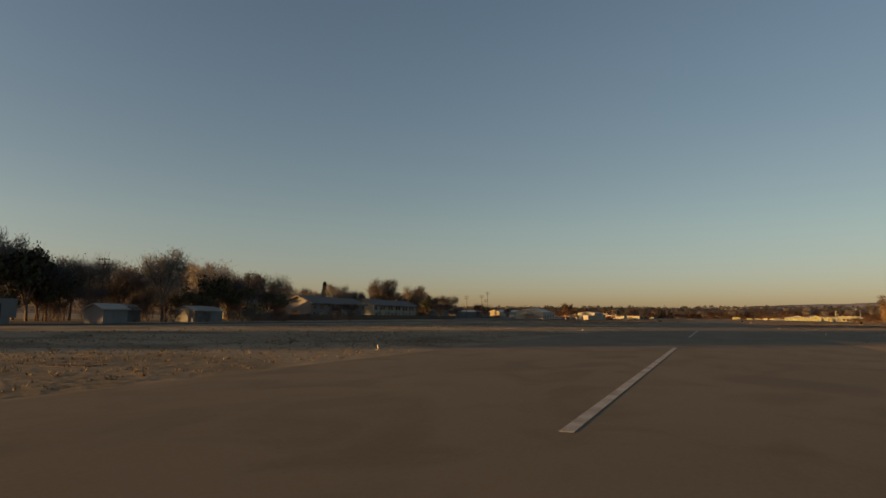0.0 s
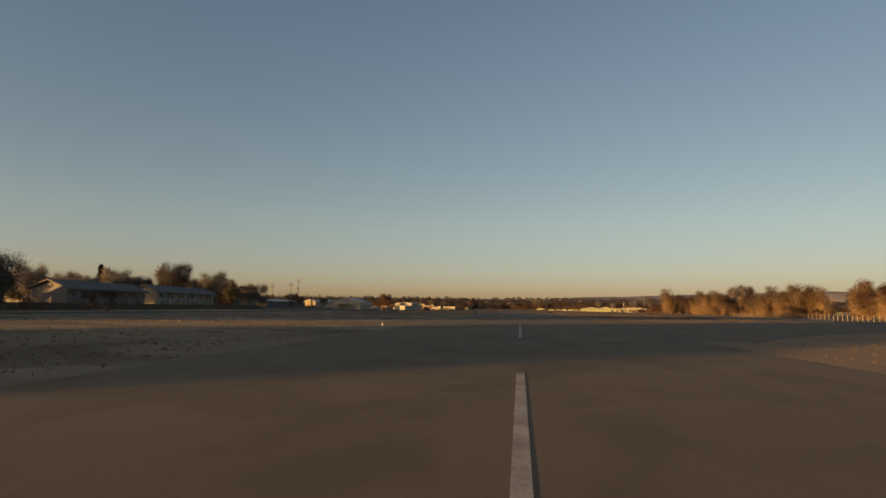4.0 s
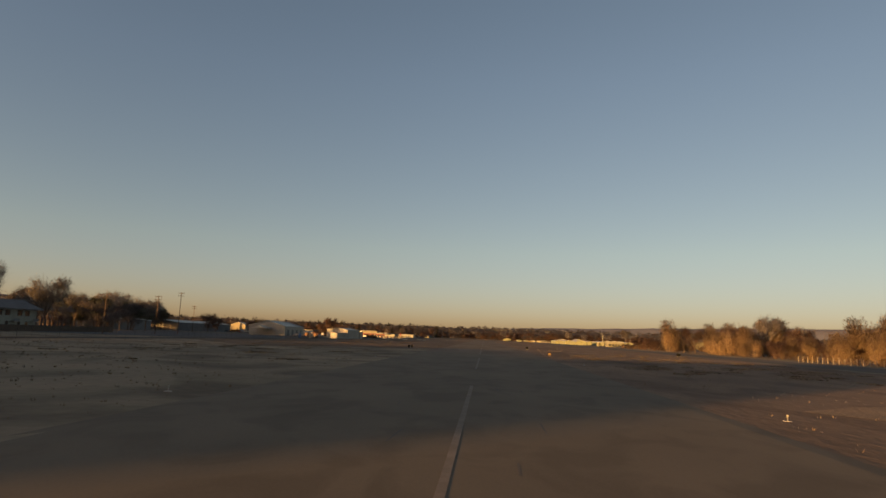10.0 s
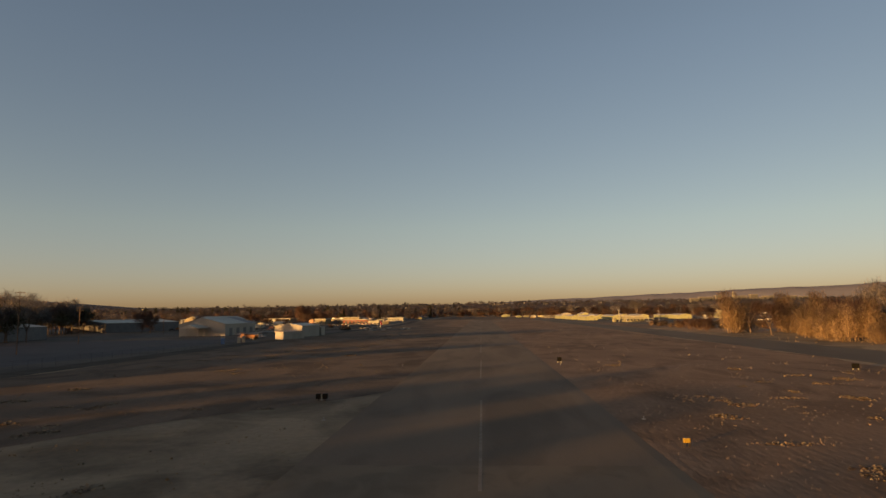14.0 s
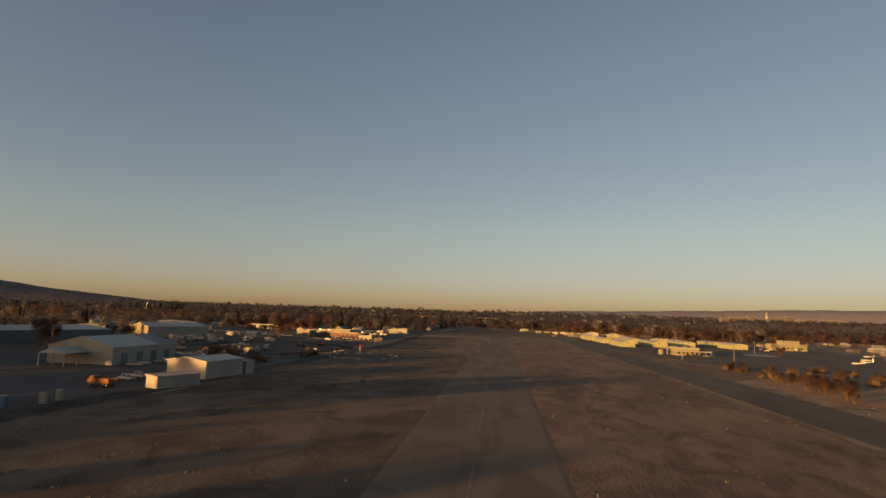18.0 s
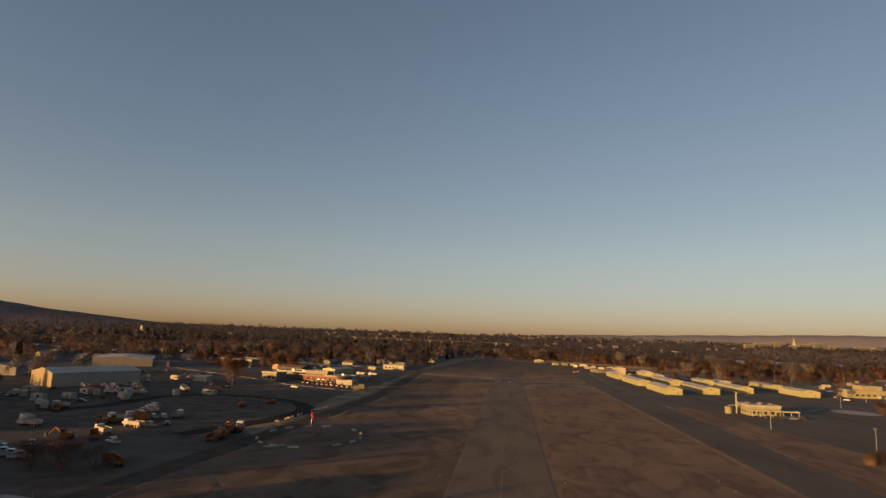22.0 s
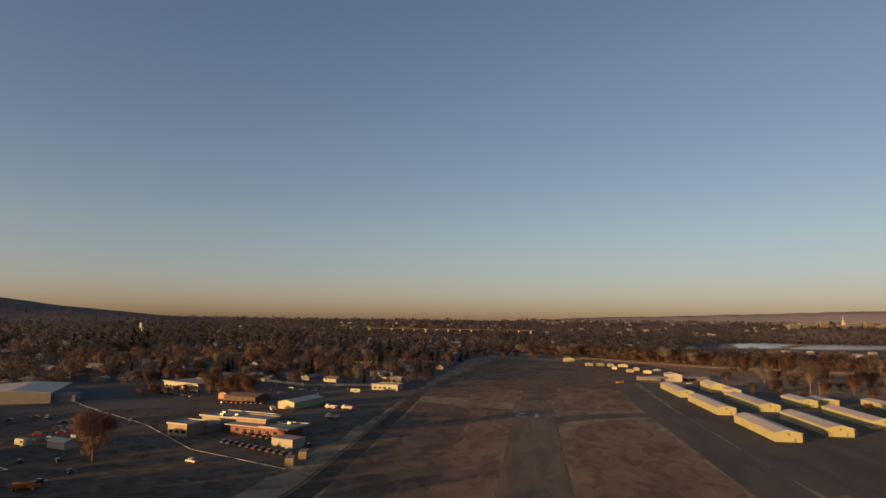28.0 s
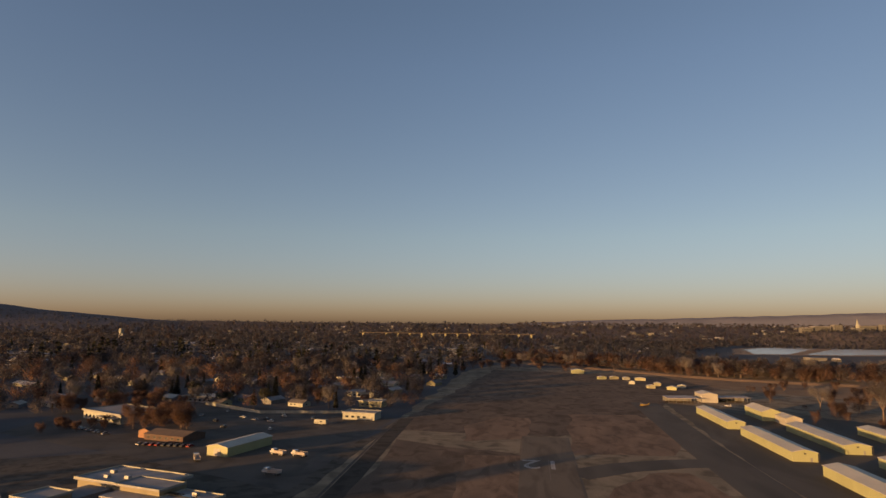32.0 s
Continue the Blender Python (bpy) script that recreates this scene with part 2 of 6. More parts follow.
M["red_panel"] = mat("red_panelling", (0.152, 0.031, 0.020), (0.111, 0.024, 0.017), 0.3, 5, 0.6, 0.1)
M["tan_wall"] = mat("tan_panelling", (0.215, 0.19, 0.125), (0.17, 0.15, 0.1), 0.3, 5, 0.75, 0.15)
M["orange_paint"] = mat("orange_paint", (0.223, 0.085, 0.022), (0.141, 0.059, 0.019), 0.6, 7, 0.45, 0.1, vary=0.15)
M["yellow_paint"] = mat("yellow_paint", (0.358, 0.232, 0.027), (0.274, 0.179, 0.023), 0.6, 7, 0.4, 0.1)
M["blue_paint"] = mat("blue_plastic", (0.05, 0.13, 0.28), (0.04, 0.10, 0.22), 0.6, 7, 0.5, 0.05)
M["red_paint"] = mat("red_paint", (0.331, 0.020, 0.014), (0.249, 0.017, 0.014), 0.6, 7, 0.4, 0.05)
M["car_white"] = mat("white_car_paint", (0.371, 0.371, 0.366), (0.317, 0.317, 0.317), 0.8, 9, 0.25, 0.0, coat=0.6)
M["car_silver"] = mat("silver_car_paint", (0.290, 0.296, 0.310), (0.249, 0.256, 0.269), 0.8, 9, 0.3, 0.0, metal=0.5, coat=0.6)
M["car_dark"] = mat("dark_car_paint", (0.03, 0.035, 0.045), (0.02, 0.022, 0.03), 0.8, 9, 0.25, 0.0, coat=0.6)
M["car_red"] = mat("red_car_paint", (0.204, 0.014, 0.010), (0.163, 0.011, 0.008), 0.8, 9, 0.25, 0.0, coat=0.6)
M["glass"] = mat("dark_window_glass", (0.03, 0.035, 0.04), (0.02, 0.024, 0.028), 0.5, 3, 0.08, 0.0, spec=0.6)
M["rubber"] = mat("tyre_rubber", (0.03, 0.03, 0.03), None, 3, 20, 0.85, 0.1)
M["steel"] = mat("galvanised_steel", (0.286, 0.292, 0.299), (0.218, 0.224, 0.231), 0.8, 9, 0.45, 0.05, metal=0.6)
M["dark_metal"] = mat("dark_painted_metal", (0.035, 0.034, 0.034), None, 1, 9, 0.6, 0.05)
M["black_panel"] = mat("black_sign_back", (0.010, 0.010, 0.009), (0.007, 0.007, 0.006), 1, 9, 0.9, 0.05, spec=0.05)
M["post"] = mat("pale_weathered_post", (0.358, 0.322, 0.265), (0.258, 0.229, 0.186), 1, 9, 0.85, 0.2, vary=0.15)
M["pole_wood"] = mat("creosoted_pole", (0.11, 0.08, 0.06), (0.07, 0.05, 0.04), 0.8, 7, 0.9, 0.2)
M["bark"] = mat("bark", (0.148, 0.114, 0.091), (0.091, 0.069, 0.057), 1.2, 12, 0.95, 0.5, vary=0.2)
M["twig"] = island_vary(mat("bare_twigs", (0.15, 0.134, 0.128), (0.1, 0.089, 0.087), 0.3, 3, 0.95, 0, vary=0.25, spec=0.1), 0.3)
# Far crowns: haze and lack of sun are put into these bluish, dimmer colours.
M["far_twig"] = island_vary(mat("haze_tinted_twigs", (0.118, 0.118, 0.13), (0.092, 0.092, 0.102), 0.3, 3, 0.95, 0, spec=0.1), 0.2)
M["far_rust"] = island_vary(mat("haze_tinted_leaves", (0.128, 0.104, 0.1), (0.092, 0.077, 0.076), 0.3, 3, 0.95, 0, spec=0.1), 0.2)
M["twig_grey"] = island_vary(mat("grey_bare_twigs", (0.325, 0.295, 0.258), (0.225, 0.205, 0.182), 0.3, 3, 0.95, 0, vary=0.25, spec=0.1), 0.3)
M["brush"] = island_vary(mat("brown_brush_twigs", (0.385, 0.272, 0.163), (0.246, 0.175, 0.109), 0.2, 2, 0.95, 0, vary=0.3, spec=0.1), 0.3)
M["rust_leaf"] = island_vary(mat("rusty_winter_leaves", (0.186, 0.114, 0.083), (0.115, 0.075, 0.06), 0.3, 3, 0.95, 0, vary=0.25, spec=0.1), 0.3)
M["needle"] = island_vary(mat("conifer_needles", (0.062, 0.062, 0.046), (0.040, 0.042, 0.033), 0.4, 4, 0.9, 0, vary=0.25, spec=0.15), 0.3)
M["leaf"] = island_vary(mat("evergreen_leaves", (0.109, 0.104, 0.060), (0.068, 0.069, 0.043), 0.4, 4, 0.85, 0, vary=0.25, spec=0.15), 0.3)
M["weed"] = island_vary(mat("dark_weeds", (0.19, 0.148, 0.102), (0.13, 0.104, 0.074), 0.2, 3, 0.95, 0, spec=0.1), 0.3)
M["tussock"] = island_vary(mat("dry_tussock", (0.190, 0.136, 0.083), (0.115, 0.085, 0.055), 0.2, 3, 0.95, 0, spec=0.1), 0.3)
# Darker than open grass: the shade under the trees is put into this colour.
M["shade_toned_ground"] = mat("town_ground", (0.096, 0.096, 0.099), (0.066, 0.066, 0.069), 0.03, 0.6, 0.95, 0.4, spec=0.1)
M["straw"] = mat("pale_dry_grass", (0.27, 0.185, 0.110), (0.165, 0.115, 0.074), 0.05, 0.9, 0.95, 0.6, spec=0.1, relief=0.3)
# Haze is put into these colours: ridge and hill paler, mountain bluer.
M["ridge"] = mat("haze_tinted_ridge", (0.14, 0.119, 0.113), (0.104, 0.089, 0.086), 0.02, 0.12, 1.0, 0, spec=0.0)
M["hill"] = mat("haze_tinted_hill", (0.190, 0.163, 0.156), (0.146, 0.126, 0.122), 0.01, 0.06, 1.0, 0, spec=0.0)
M["mountain"] = mat("haze_tinted_mountain", (0.125, 0.134, 0.178), (0.11, 0.119, 0.158), 0.001, 0.006, 1.0, 0, spec=0.0)
# Far walls are dimmed in colour for the tree shade on the houses.
M["far_wall"] = island_vary(mat("far_walls", (0.13, 0.13, 0.124), (0.094, 0.094, 0.091), 0.02, 0.3, 0.85, 0), 0.45)
M["far_roof"] = island_vary(mat("far_roofs", (0.3, 0.295, 0.3), (0.2, 0.196, 0.2), 0.02, 0.3, 0.8, 0), 0.6)
# The water's own colour is paled to give the bright sky reflection.
M["water"] = mat("sky_pale_water", (0.52, 0.47, 0.38), (0.44, 0.4, 0.33), 0.02, 0.4, 0.18, 0.03, spec=0.35)

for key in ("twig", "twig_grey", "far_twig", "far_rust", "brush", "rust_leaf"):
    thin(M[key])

# ---- builders ----


def mesh_of(name, bm):
    me = bpy.data.meshes.new(name)
    bm.to_mesh(me)
    bm.free()
    return me


def part(name, bm, material, parent=None, label=""):
    me = bm if isinstance(bm, bpy.types.Mesh) else mesh_of(name, bm)
    if not me.materials:
        me.materials.append(M[material])
    ob = new(name, me)
    if parent is not None:
        ob.parent = parent
    return tagged(ob, label)


def thing(name, label, category, x=0, y=0, z=0, turn=0, group="", kind=""):
    ob = new(name)
    ob.matrix_basis = pose(x, y, z, 0, 0, turn)
    ob.empty_display_size = 0.3
    return tagged(ob, label, category, group, kind)


def box(bm, x0, x1, y0, y1, z0, z1):
    v = [bm.verts.new((x, y, z)) for z in (z0, z1) for x, y in ((x0, y0), (x1, y0), (x1, y1), (x0, y1))]
    for f in ((3, 2, 1, 0), (4, 5, 6, 7), (0, 1, 5, 4), (1, 2, 6, 5), (2, 3, 7, 6), (3, 0, 4, 7)):
        bm.faces.new([v[i] for i in f])
    return bm


def boxes(*list_):
    bm = bmesh.new()
    for b in list_:
        box(bm, *b)
    return bm


def prism(outline, y0, y1, along="y"):
    """An outline of (u, z) drawn out from y0 to y1."""
    bm = bmesh.new()
    put = (lambda u, w, z: (u, w, z)) if along == "y" else (lambda u, w, z: (w, u, z))
    rings = [[bm.verts.new(put(u, w, z)) for u, z in outline] for w in (y0, y1)]
    k = len(outline)
    bm.faces.new(rings[0])
    bm.faces.new(rings[1][::-1])
    for i in range(k):
        bm.faces.new((rings[0][i], rings[1][i], rings[1][(i + 1) % k], rings[0][(i + 1) % k]))
    bmesh.ops.recalc_face_normals(bm, faces=bm.faces)
    return bm


def tube(bm, p, q, r0, r1, sides=6):
    p, q = Vector(p), Vector(q)
    d = (q - p).normalized()
    a = d.orthogonal().normalized()
    b = d.cross(a)
    rings = []
    for c, r in ((p, r0), (q, r1)):
        rings.append([bm.verts.new(c + (a * math.cos(t) + b * math.sin(t)) * r) for t in (2 * math.pi * i / sides for i in range(sides))])
    for i in range(sides):
        bm.faces.new((rings[0][i], rings[0][(i + 1) % sides], rings[1][(i + 1) % sides], rings[1][i]))
    if sides > 3:
        bm.faces.new(rings[0][::-1])
        bm.faces.new(rings[1])
    return bm


def strip(name, points, width, z, material, label, category="road", kind="structure"):
    """A flat paved band along a polyline, a little above the ground."""
    bm = bmesh.new()
    left, right, low_l, low_r = [], [], [], []
    for i, p in enumerate(points):
        a, b = Vector(points[max(i - 1, 0)]), Vector(points[min(i + 1, len(points) - 1)])
        d = (b - a).normalized()
        nrm = Vector((-d.y, d.x)) * width / 2
        left.append(bm.verts.new((p[0] + nrm.x, p[1] + nrm.y, z)))
        right.append(bm.verts.new((p[0] - nrm.x, p[1] - nrm.y, z)))
        out = nrm.normalized() * z * 22
        low_l.append(bm.verts.new((p[0] + nrm.x + out.x, p[1] + nrm.y + out.y, 0.002)))
        low_r.append(bm.verts.new((p[0] - nrm.x - out.x, p[1] - nrm.y - out.y, 0.002)))
    for i in range(len(points) - 1):
        bm.faces.new((left[i], right[i], right[i + 1], left[i + 1]))
        if 0.04 <= z < 0.06 and width > 2:
            bm.faces.new((low_l[i], left[i], left[i + 1], low_l[i + 1]))
            bm.faces.new((right[i], low_r[i], low_r[i + 1], right[i + 1]))
    bmesh.ops.delete(bm, geom=[v for v in bm.verts if not v.link_faces], context="VERTS")
    bmesh.ops.recalc_face_normals(bm, faces=bm.faces)
    return tagged(part(name, bm, material), label, category, kind=kind)


def patch(name, outline, z, material, label, category="ground", ragged=0.0):
    """A flat area; ragged: how far its rim wanders."""
    pts = []
    for i, p in enumerate(outline):
        q = outline[(i + 1) % len(outline)]
        n = max(1, int(math.dist(p, q) / 6)) if ragged else 1
        for k in range(n):
            x, y = p[0] + (q[0] - p[0]) * k / n, p[1] + (q[1] - p[1]) * k / n
            dx, dy = (ragged * noise.noise((x * 0.035, y * 0.035, h)) for h in (3.1, 9.7))
            pts.append(Vector((x + dx, y + dy, z)))
    bm = bmesh.new()
    vs = [bm.verts.new(p) for p in pts]
    for tri in tessellate_polygon([pts]):
        a, b, c = (pts[i] for i in tri)
        if (b - a).cross(c - a).z < 0:
            tri = tri[::-1]
        if (b - a).cross(c - a).length > 1e-4:
            bm.faces.new([vs[i] for i in tri])
    return tagged(part(name, bm, material), label, category, kind="structure")


# ---- ground and paving ----
bm = bmesh.new()
bmesh.ops.create_grid(bm, x_segments=24, y_segments=24, size=4900)
tagged(part("ground", bm, "field"), "dry brown winter grass field round the airstrip", "ground", kind="structure")
strip("runway", [(0, -140), (0, 250)], 24, 0.05, "runway", "worn grey asphalt runway with faded centreline", "runway")
strip("runway", [(0, 250), (0, 300), (-1.2, 640), (-2.6, 1010)], 24, 0.05, "far_runway", "slightly darker asphalt far stretch of the runway", "runway")
strip("taxiway", [(84, 120), (83, 500), (81, 760), (78, 1000), (80, 1180)], 19, 0.05, "taxi", "dark asphalt taxiway beside the runway", "taxiway")
strip("taxiway_link", [(8, 925), (30, 943), (55, 955), (80, 962)], 15, 0.045, "taxi", "asphalt link at the runway's far end", "taxiway")
strip("perimeter_road", [(-93, -60), (-90, 200), (-88, 420), (-83, 560), (-78, 660), (-75, 770), (-80, 870), (-88, 1000), (-91, 1060)], 7, 0.04, "old_road", "dark perimeter road beside the airfield fence")
strip("verge", [(-84.5, 640), (-83.5, 660), (-80.5, 770), (-85.5, 870), (-93.5, 1000), (-96, 1060)], 1.3, 0.035, "gravel", "pale gravel drain along the perimeter road", "drain")
patch("taxiway_entry", [(11, 62), (15.5, 60), (21, 69), (31, 82), (50, 97), (76, 119), (78, 178), (70, 178), (52, 159), (34, 144), (20, 131), (11, 128)], 0.039, "runway", "grey asphalt entry from the taxiway to the runway", "taxiway", 0.6)
patch("apron", [(93, 640), (300, 640), (330, 760), (330, 960), (250, 1080), (96, 1180), (90, 980)], 0.03, "taxi", "dark asphalt apron round the hangars", "apron", 3)
patch("gravel_yard", [(-112, 292), (-104, 330), (-100, 470), (-205, 470), (-240, 292)], 0.036, "blue_lot", "empty blue-grey gravel yard behind the fence", "yard", 2)
patch("yard", [(-90, 300), (-88, 420), (-84, 560), (-80, 612), (-110, 636), (-200, 660), (-330, 660), (-330, 300)], 0.022, "lot", "dark asphalt storage yard behind the fence", "yard", 3)
patch("car_park", [(-95, 790), (-150, 812), (-150, 848), (-95, 850)], 0.045, "lot", "small asphalt car park before the low building", "car park", 1)
patch("yard_behind", [(-100, 880), (-100, 1060), (-200, 1090), (-330, 1060), (-300, 960), (-215, 930)], 0.035, "lot", "asphalt yard round the long shed", "yard", 3)
strip("street", [(-520, 1080), (-373, 980), (-276, 903), (-205, 856), (-150, 806), (-92, 780)], 10, 0.05, "lot", "dark street with pale kerbs")
pts = [(-520, 1080), (-373, 980), (-276, 903), (-205, 856), (-150, 806), (-96, 781)]
off = 5.3
bm = bmesh.new()
for (ax, ay), (bx, by) in zip(pts, pts[1:]):
    d = Vector((bx - ax, by - ay)).normalized()
    nx, ny = -d.y * off, d.x * off
    w = 0.24
    vs = [(ax + nx - d.y * s * w, ay + ny + d.x * s * w) for s in (-1, 1)] + [(bx + nx - d.y * s * w, by + ny + d.x * s * w) for s in (1, -1)]
    lo = [bm.verts.new((x, y, 0.0)) for x, y in vs]
    hi = [bm.verts.new((x, y, 0.18)) for x, y in vs]
    bm.faces.new(hi)
    for i in range(4):
        bm.faces.new((lo[i], lo[(i + 1) % 4], hi[(i + 1) % 4], hi[i]))
bmesh.ops.recalc_face_normals(bm, faces=bm.faces)
tagged(part("kerb", bm, "concrete"), "pale concrete kerb along the street", "kerb", kind="structure")
patch_z = 0.006
for outline, mt, lb in (
    ([(-96, 1015), (-60, 1500), (150, 1440), (178, 1310), (98, 1190), (80, 1110), (6, 1010)], "dull_grass", "dull brown grass past the runway's end"),
    ([(-96, 775), (-92, 1000), (-100, 1060), (-330, 1060), (-420, 1000), (-330, 780)], "yard_dirt", "dark winter grass and dirt round the low buildings"),
    ([(9, 130), (70, 130), (72, 620), (9, 630)], "mown", "mown dry grass between runway and taxiway"),
    ([(9, 628), (72, 618), (70, 680), (69, 800), (66, 900), (58, 937), (40, 934), (22, 908), (9, 868)], "mown", "mown reddish dry grass beside the runway"),
    ([(12, 964), (60, 974), (76, 1040), (64, 1108), (14, 1098)], "mown", "mown reddish dry grass past the taxiway link"),
    ([(-14, 1000), (-12, 1075), (-30, 1085), (-50, 1035), (-46, 990)], "mown", "mown reddish dry grass past the runway's end"),
):
    patch_z += 0.002
    patch("ground_patch", outline, patch_z, mt, lb, ragged=5)
for outline, mt, lb in (
    ([(-97, 985), (-97, 1480), (-60, 1620), (-3200, 3700), (-3200, 440), (-335, 440), (-335, 860)], "shade_toned_ground", "streets and gardens of the town, darkened for tree shade"),
    ([(-40, 1570), (700, 1500), (1600, 1400), (3800, 4100), (-1500, 4100)], "shade_toned_ground", "wooded ground beyond the levee"),
    ([(150, 1460), (172, 1320), (235, 1260), (320, 1215), (700, 1150), (700, 1275), (410, 1340), (296, 1378), (222, 1406)], "straw", "pale dry grass slope before the levee"),
    ([(-9, 300), (-12, 960), (-82, 985), (-75, 870), (-70, 770), (-73, 660), (-78, 560), (-83, 420), (-85, 290), (-50, 240)], "dull_grass", "dull brown mown grass beside the runway"),
    ([(-13, 640), (-13, 960), (-40, 955), (-36, 800), (-44, 700)], "mown", "reddish mown grass beside the runway"),
):
    patch_z += 0.002
    patch("ground_patch", outline, patch_z, mt, lb, ragged=5)
for outline, mt, lb in (
    ([(-8, -60), (-42, -40), (-60, 40), (-30, 100), (-8, 140), (-8, 60)], "field", "bare dirt shoulder with dry tussocks"),
    ([(8, -30), (8, 60), (21, 76), (31, 90), (50, 105), (76, 127), (90, 60), (60, -30)], "dirt", "sunlit bare dirt island beside the runway"),
    ([(96, 500), (130, 480), (150, 560), (125, 600), (98, 590)], "dirt", "bare dirt patch by the bushes"),
    ([(-340, 640), (-240, 600), (-98, 600), (-92, 720), (-98, 780), (-150, 800), (-330, 780)], "yard_dirt", "bare dirt yard with machines"),
):
    patch_z += 0.002
    patch("ground_patch", outline, patch_z, mt, lb, ragged=5)
patch("dirt_strip", [(20, 150), (30, 138), (45, 116), (73, 121), (74, 165), (50, 160), (34, 156)], 0.035, "dirt", "sunlit bare dirt beside the taxiway entry", ragged=6)
patch("grass_wedge", [(93.5, 560), (128, 600), (125, 650), (117, 700), (110, 750), (106, 772), (100, 790), (92, 786), (93, 700)], 0.036, "mown", "worn reddish grass between taxiway and apron", ragged=3)
patch("pad", [(206 + 13 * math.cos(a * 0.524), 812 + 15 * math.sin(a * 0.524)) for a in range(12)], 0.04, "concrete", "round pale concrete pad on the apron", "pad")
strip("kerb_line", [(163, 793), (178, 806), (196, 830)], 0.8, 0.06, "concrete", "pale concrete kerb line on the apron", "kerb")
strip("haul_track", [(-180, 640), (-172, 662), (-172, 690), (-172, 708), (-159, 727), (-131, 728), (-110, 717), (-101, 708), (-95, 697), (-91, 686), (-89.5, 674), (-91, 660), (-93, 650), (-99, 628), (-106, 606)], 7.0, 0.055, "track", "dark curved haul track in the dirt yard", "track")
strip("taxiway_verge", [(71.5, 470), (71, 600), (69.5, 760)], 2.2, 0.02, "straw", "pale worn verge beside the taxiway", "verge")
# worn tracks in the grass
for pts in ([(-73, 562), (-62, 545.5), (-52, 532), (-43.2, 521.3), (-38, 513)], [(-46.4, 561.4), (-45, 540), (-43.2, 521.3), (-40, 502.8), (-36, 486)]):
    strip("vehicle_track", pts, 1.9, 0.030 if pts[0][0] < -60 else 0.034, "yard_dirt", "worn dark wheel track in the dry grass", "track")

# runway paint
for i in range(16):
    y0 = 61.0 * i + (3.5 if i == 0 else 0)
    y1 = 61.0 * i + 36.6
    x = -0.0025 * max(0, y0 - 150)
    half = 0.13 if i < 1 else 0.12
    b = boxes((x - half, x + half, y0, y1, 0.054, 0.058))
    tagged(part("centreline_stripe", b, "paint" if i < 2 else "old_paint"), "worn white painted runway centreline stripe", "runway marking", "runway centreline stripes", kind="structure")


def glyph(text, size, name, material, label, m, squeeze=1.0):
    cu = bpy.data.curves.new(name, "FONT")
    cu.body, cu.size, cu.align_x, cu.extrude = text, size, "CENTER", 0.002
    tmp = new(name, cu)
    me = bpy.data.meshes.new_from_object(tmp.evaluated_get(bpy.context.evaluated_depsgraph_get()))
    bpy.data.objects.remove(tmp)
    me.transform(Matrix.Diagonal((squeeze, 1, 1, 1)))
    me.materials.append(M[material])
    ob = new(name, me)
    ob.matrix_basis = m
    return ob


tagged(glyph("12", 24, "runway_number", "paint", "", pose(-5.0, 950, 0.057, 0, 0, 180), 0.8), "worn white runway number 12 on asphalt", "runway marking", kind="structure")

# skid marks on the touchdown zone
r = random.Random(3)
for i in range(38):
    x, y = r.choice((-2.2, 1.4, 2.8, 0.2)) + r.gauss(0, 1.3), r.uniform(45, 70) if i % 4 == 0 else r.uniform(85, 210)
    ln, w, sl = r.uniform(0.8, 3.2), r.uniform(0.05, 0.10), r.uniform(-0.06, 0.06)
    strip("skid_mark", [(x, y), (x + sl * ln / 2, y + ln / 2), (x + sl * ln, y + ln)], w, 0.053, "tyre_mark", "dark rubber skid mark on the runway", "skid mark")

# ---- trees ----


def crown_tris(r, height, spread, base, count, size, shape="round", tips=None):
    """Small thin triangles scattered through a crown, denser near its limb ends."""
    v = np.zeros((count * 3, 3))
    clumps = []
    for _ in range(14 if shape == "round" else 6):
        a, e = r.uniform(0, 6.283), r.uniform(-0.35 if base > 0.15 * height else -0.85, 1.0)
        d = r.uniform(0.35, 0.8)
        clumps.append((math.cos(a) * spread * d * math.cos(e * 1.3), math.sin(a) * spread * d * math.cos(e * 1.3), (base + height) / 2 + e * (height - base) / 2 * 0.72, spread * r.uniform(0.28, 0.5)))
    for i in range(count):
        if shape == "cone":
            k = r.random() ** 0.7
            z = height - (height - base) * k
            rad = spread * k * (0.75 + 0.25 * math.sin(z * 4.5)) * math.sqrt(r.uniform(0.25, 1))
            a = r.uniform(0, 6.283)
            c = Vector((rad * math.cos(a), rad * math.sin(a), z))
            d = Vector((math.cos(a), math.sin(a), r.uniform(-0.5, 0.1)))
            wide = 0.35
        else:
            if tips and r.random() < 0.55:
                tx, ty, tz = r.choice(tips)
                s = spread * 0.15
            else:
                tx, ty, tz, s = r.choice(clumps)
                s *= 0.6
            c = Vector((tx + r.gauss(0, s), ty + r.gauss(0, s), max(base * 0.8, tz + r.gauss(0, s))))
            d = Vector((c.x, c.y, (c.z - base) * 0.9 + 0.3)).normalized() + Vector((r.gauss(0, 0.5), r.gauss(0, 0.5), r.gauss(0, 0.4)))
            wide = 0.07 if shape == "round" else 0.3
            if shape == "leafy":
                wide = 0.5
        d = d.normalized()
        s = size * r.uniform(0.5, 1.4)
        side = d.cross(Vector((r.gauss(0, 1), r.gauss(0, 1), r.gauss(0, 1)))).normalized() * s * wide
        v[3 * i], v[3 * i + 1], v[3 * i + 2] = c - d * s * 0.5 + side, c - d * s * 0.5 - side, c + d * s * 0.6
    return v


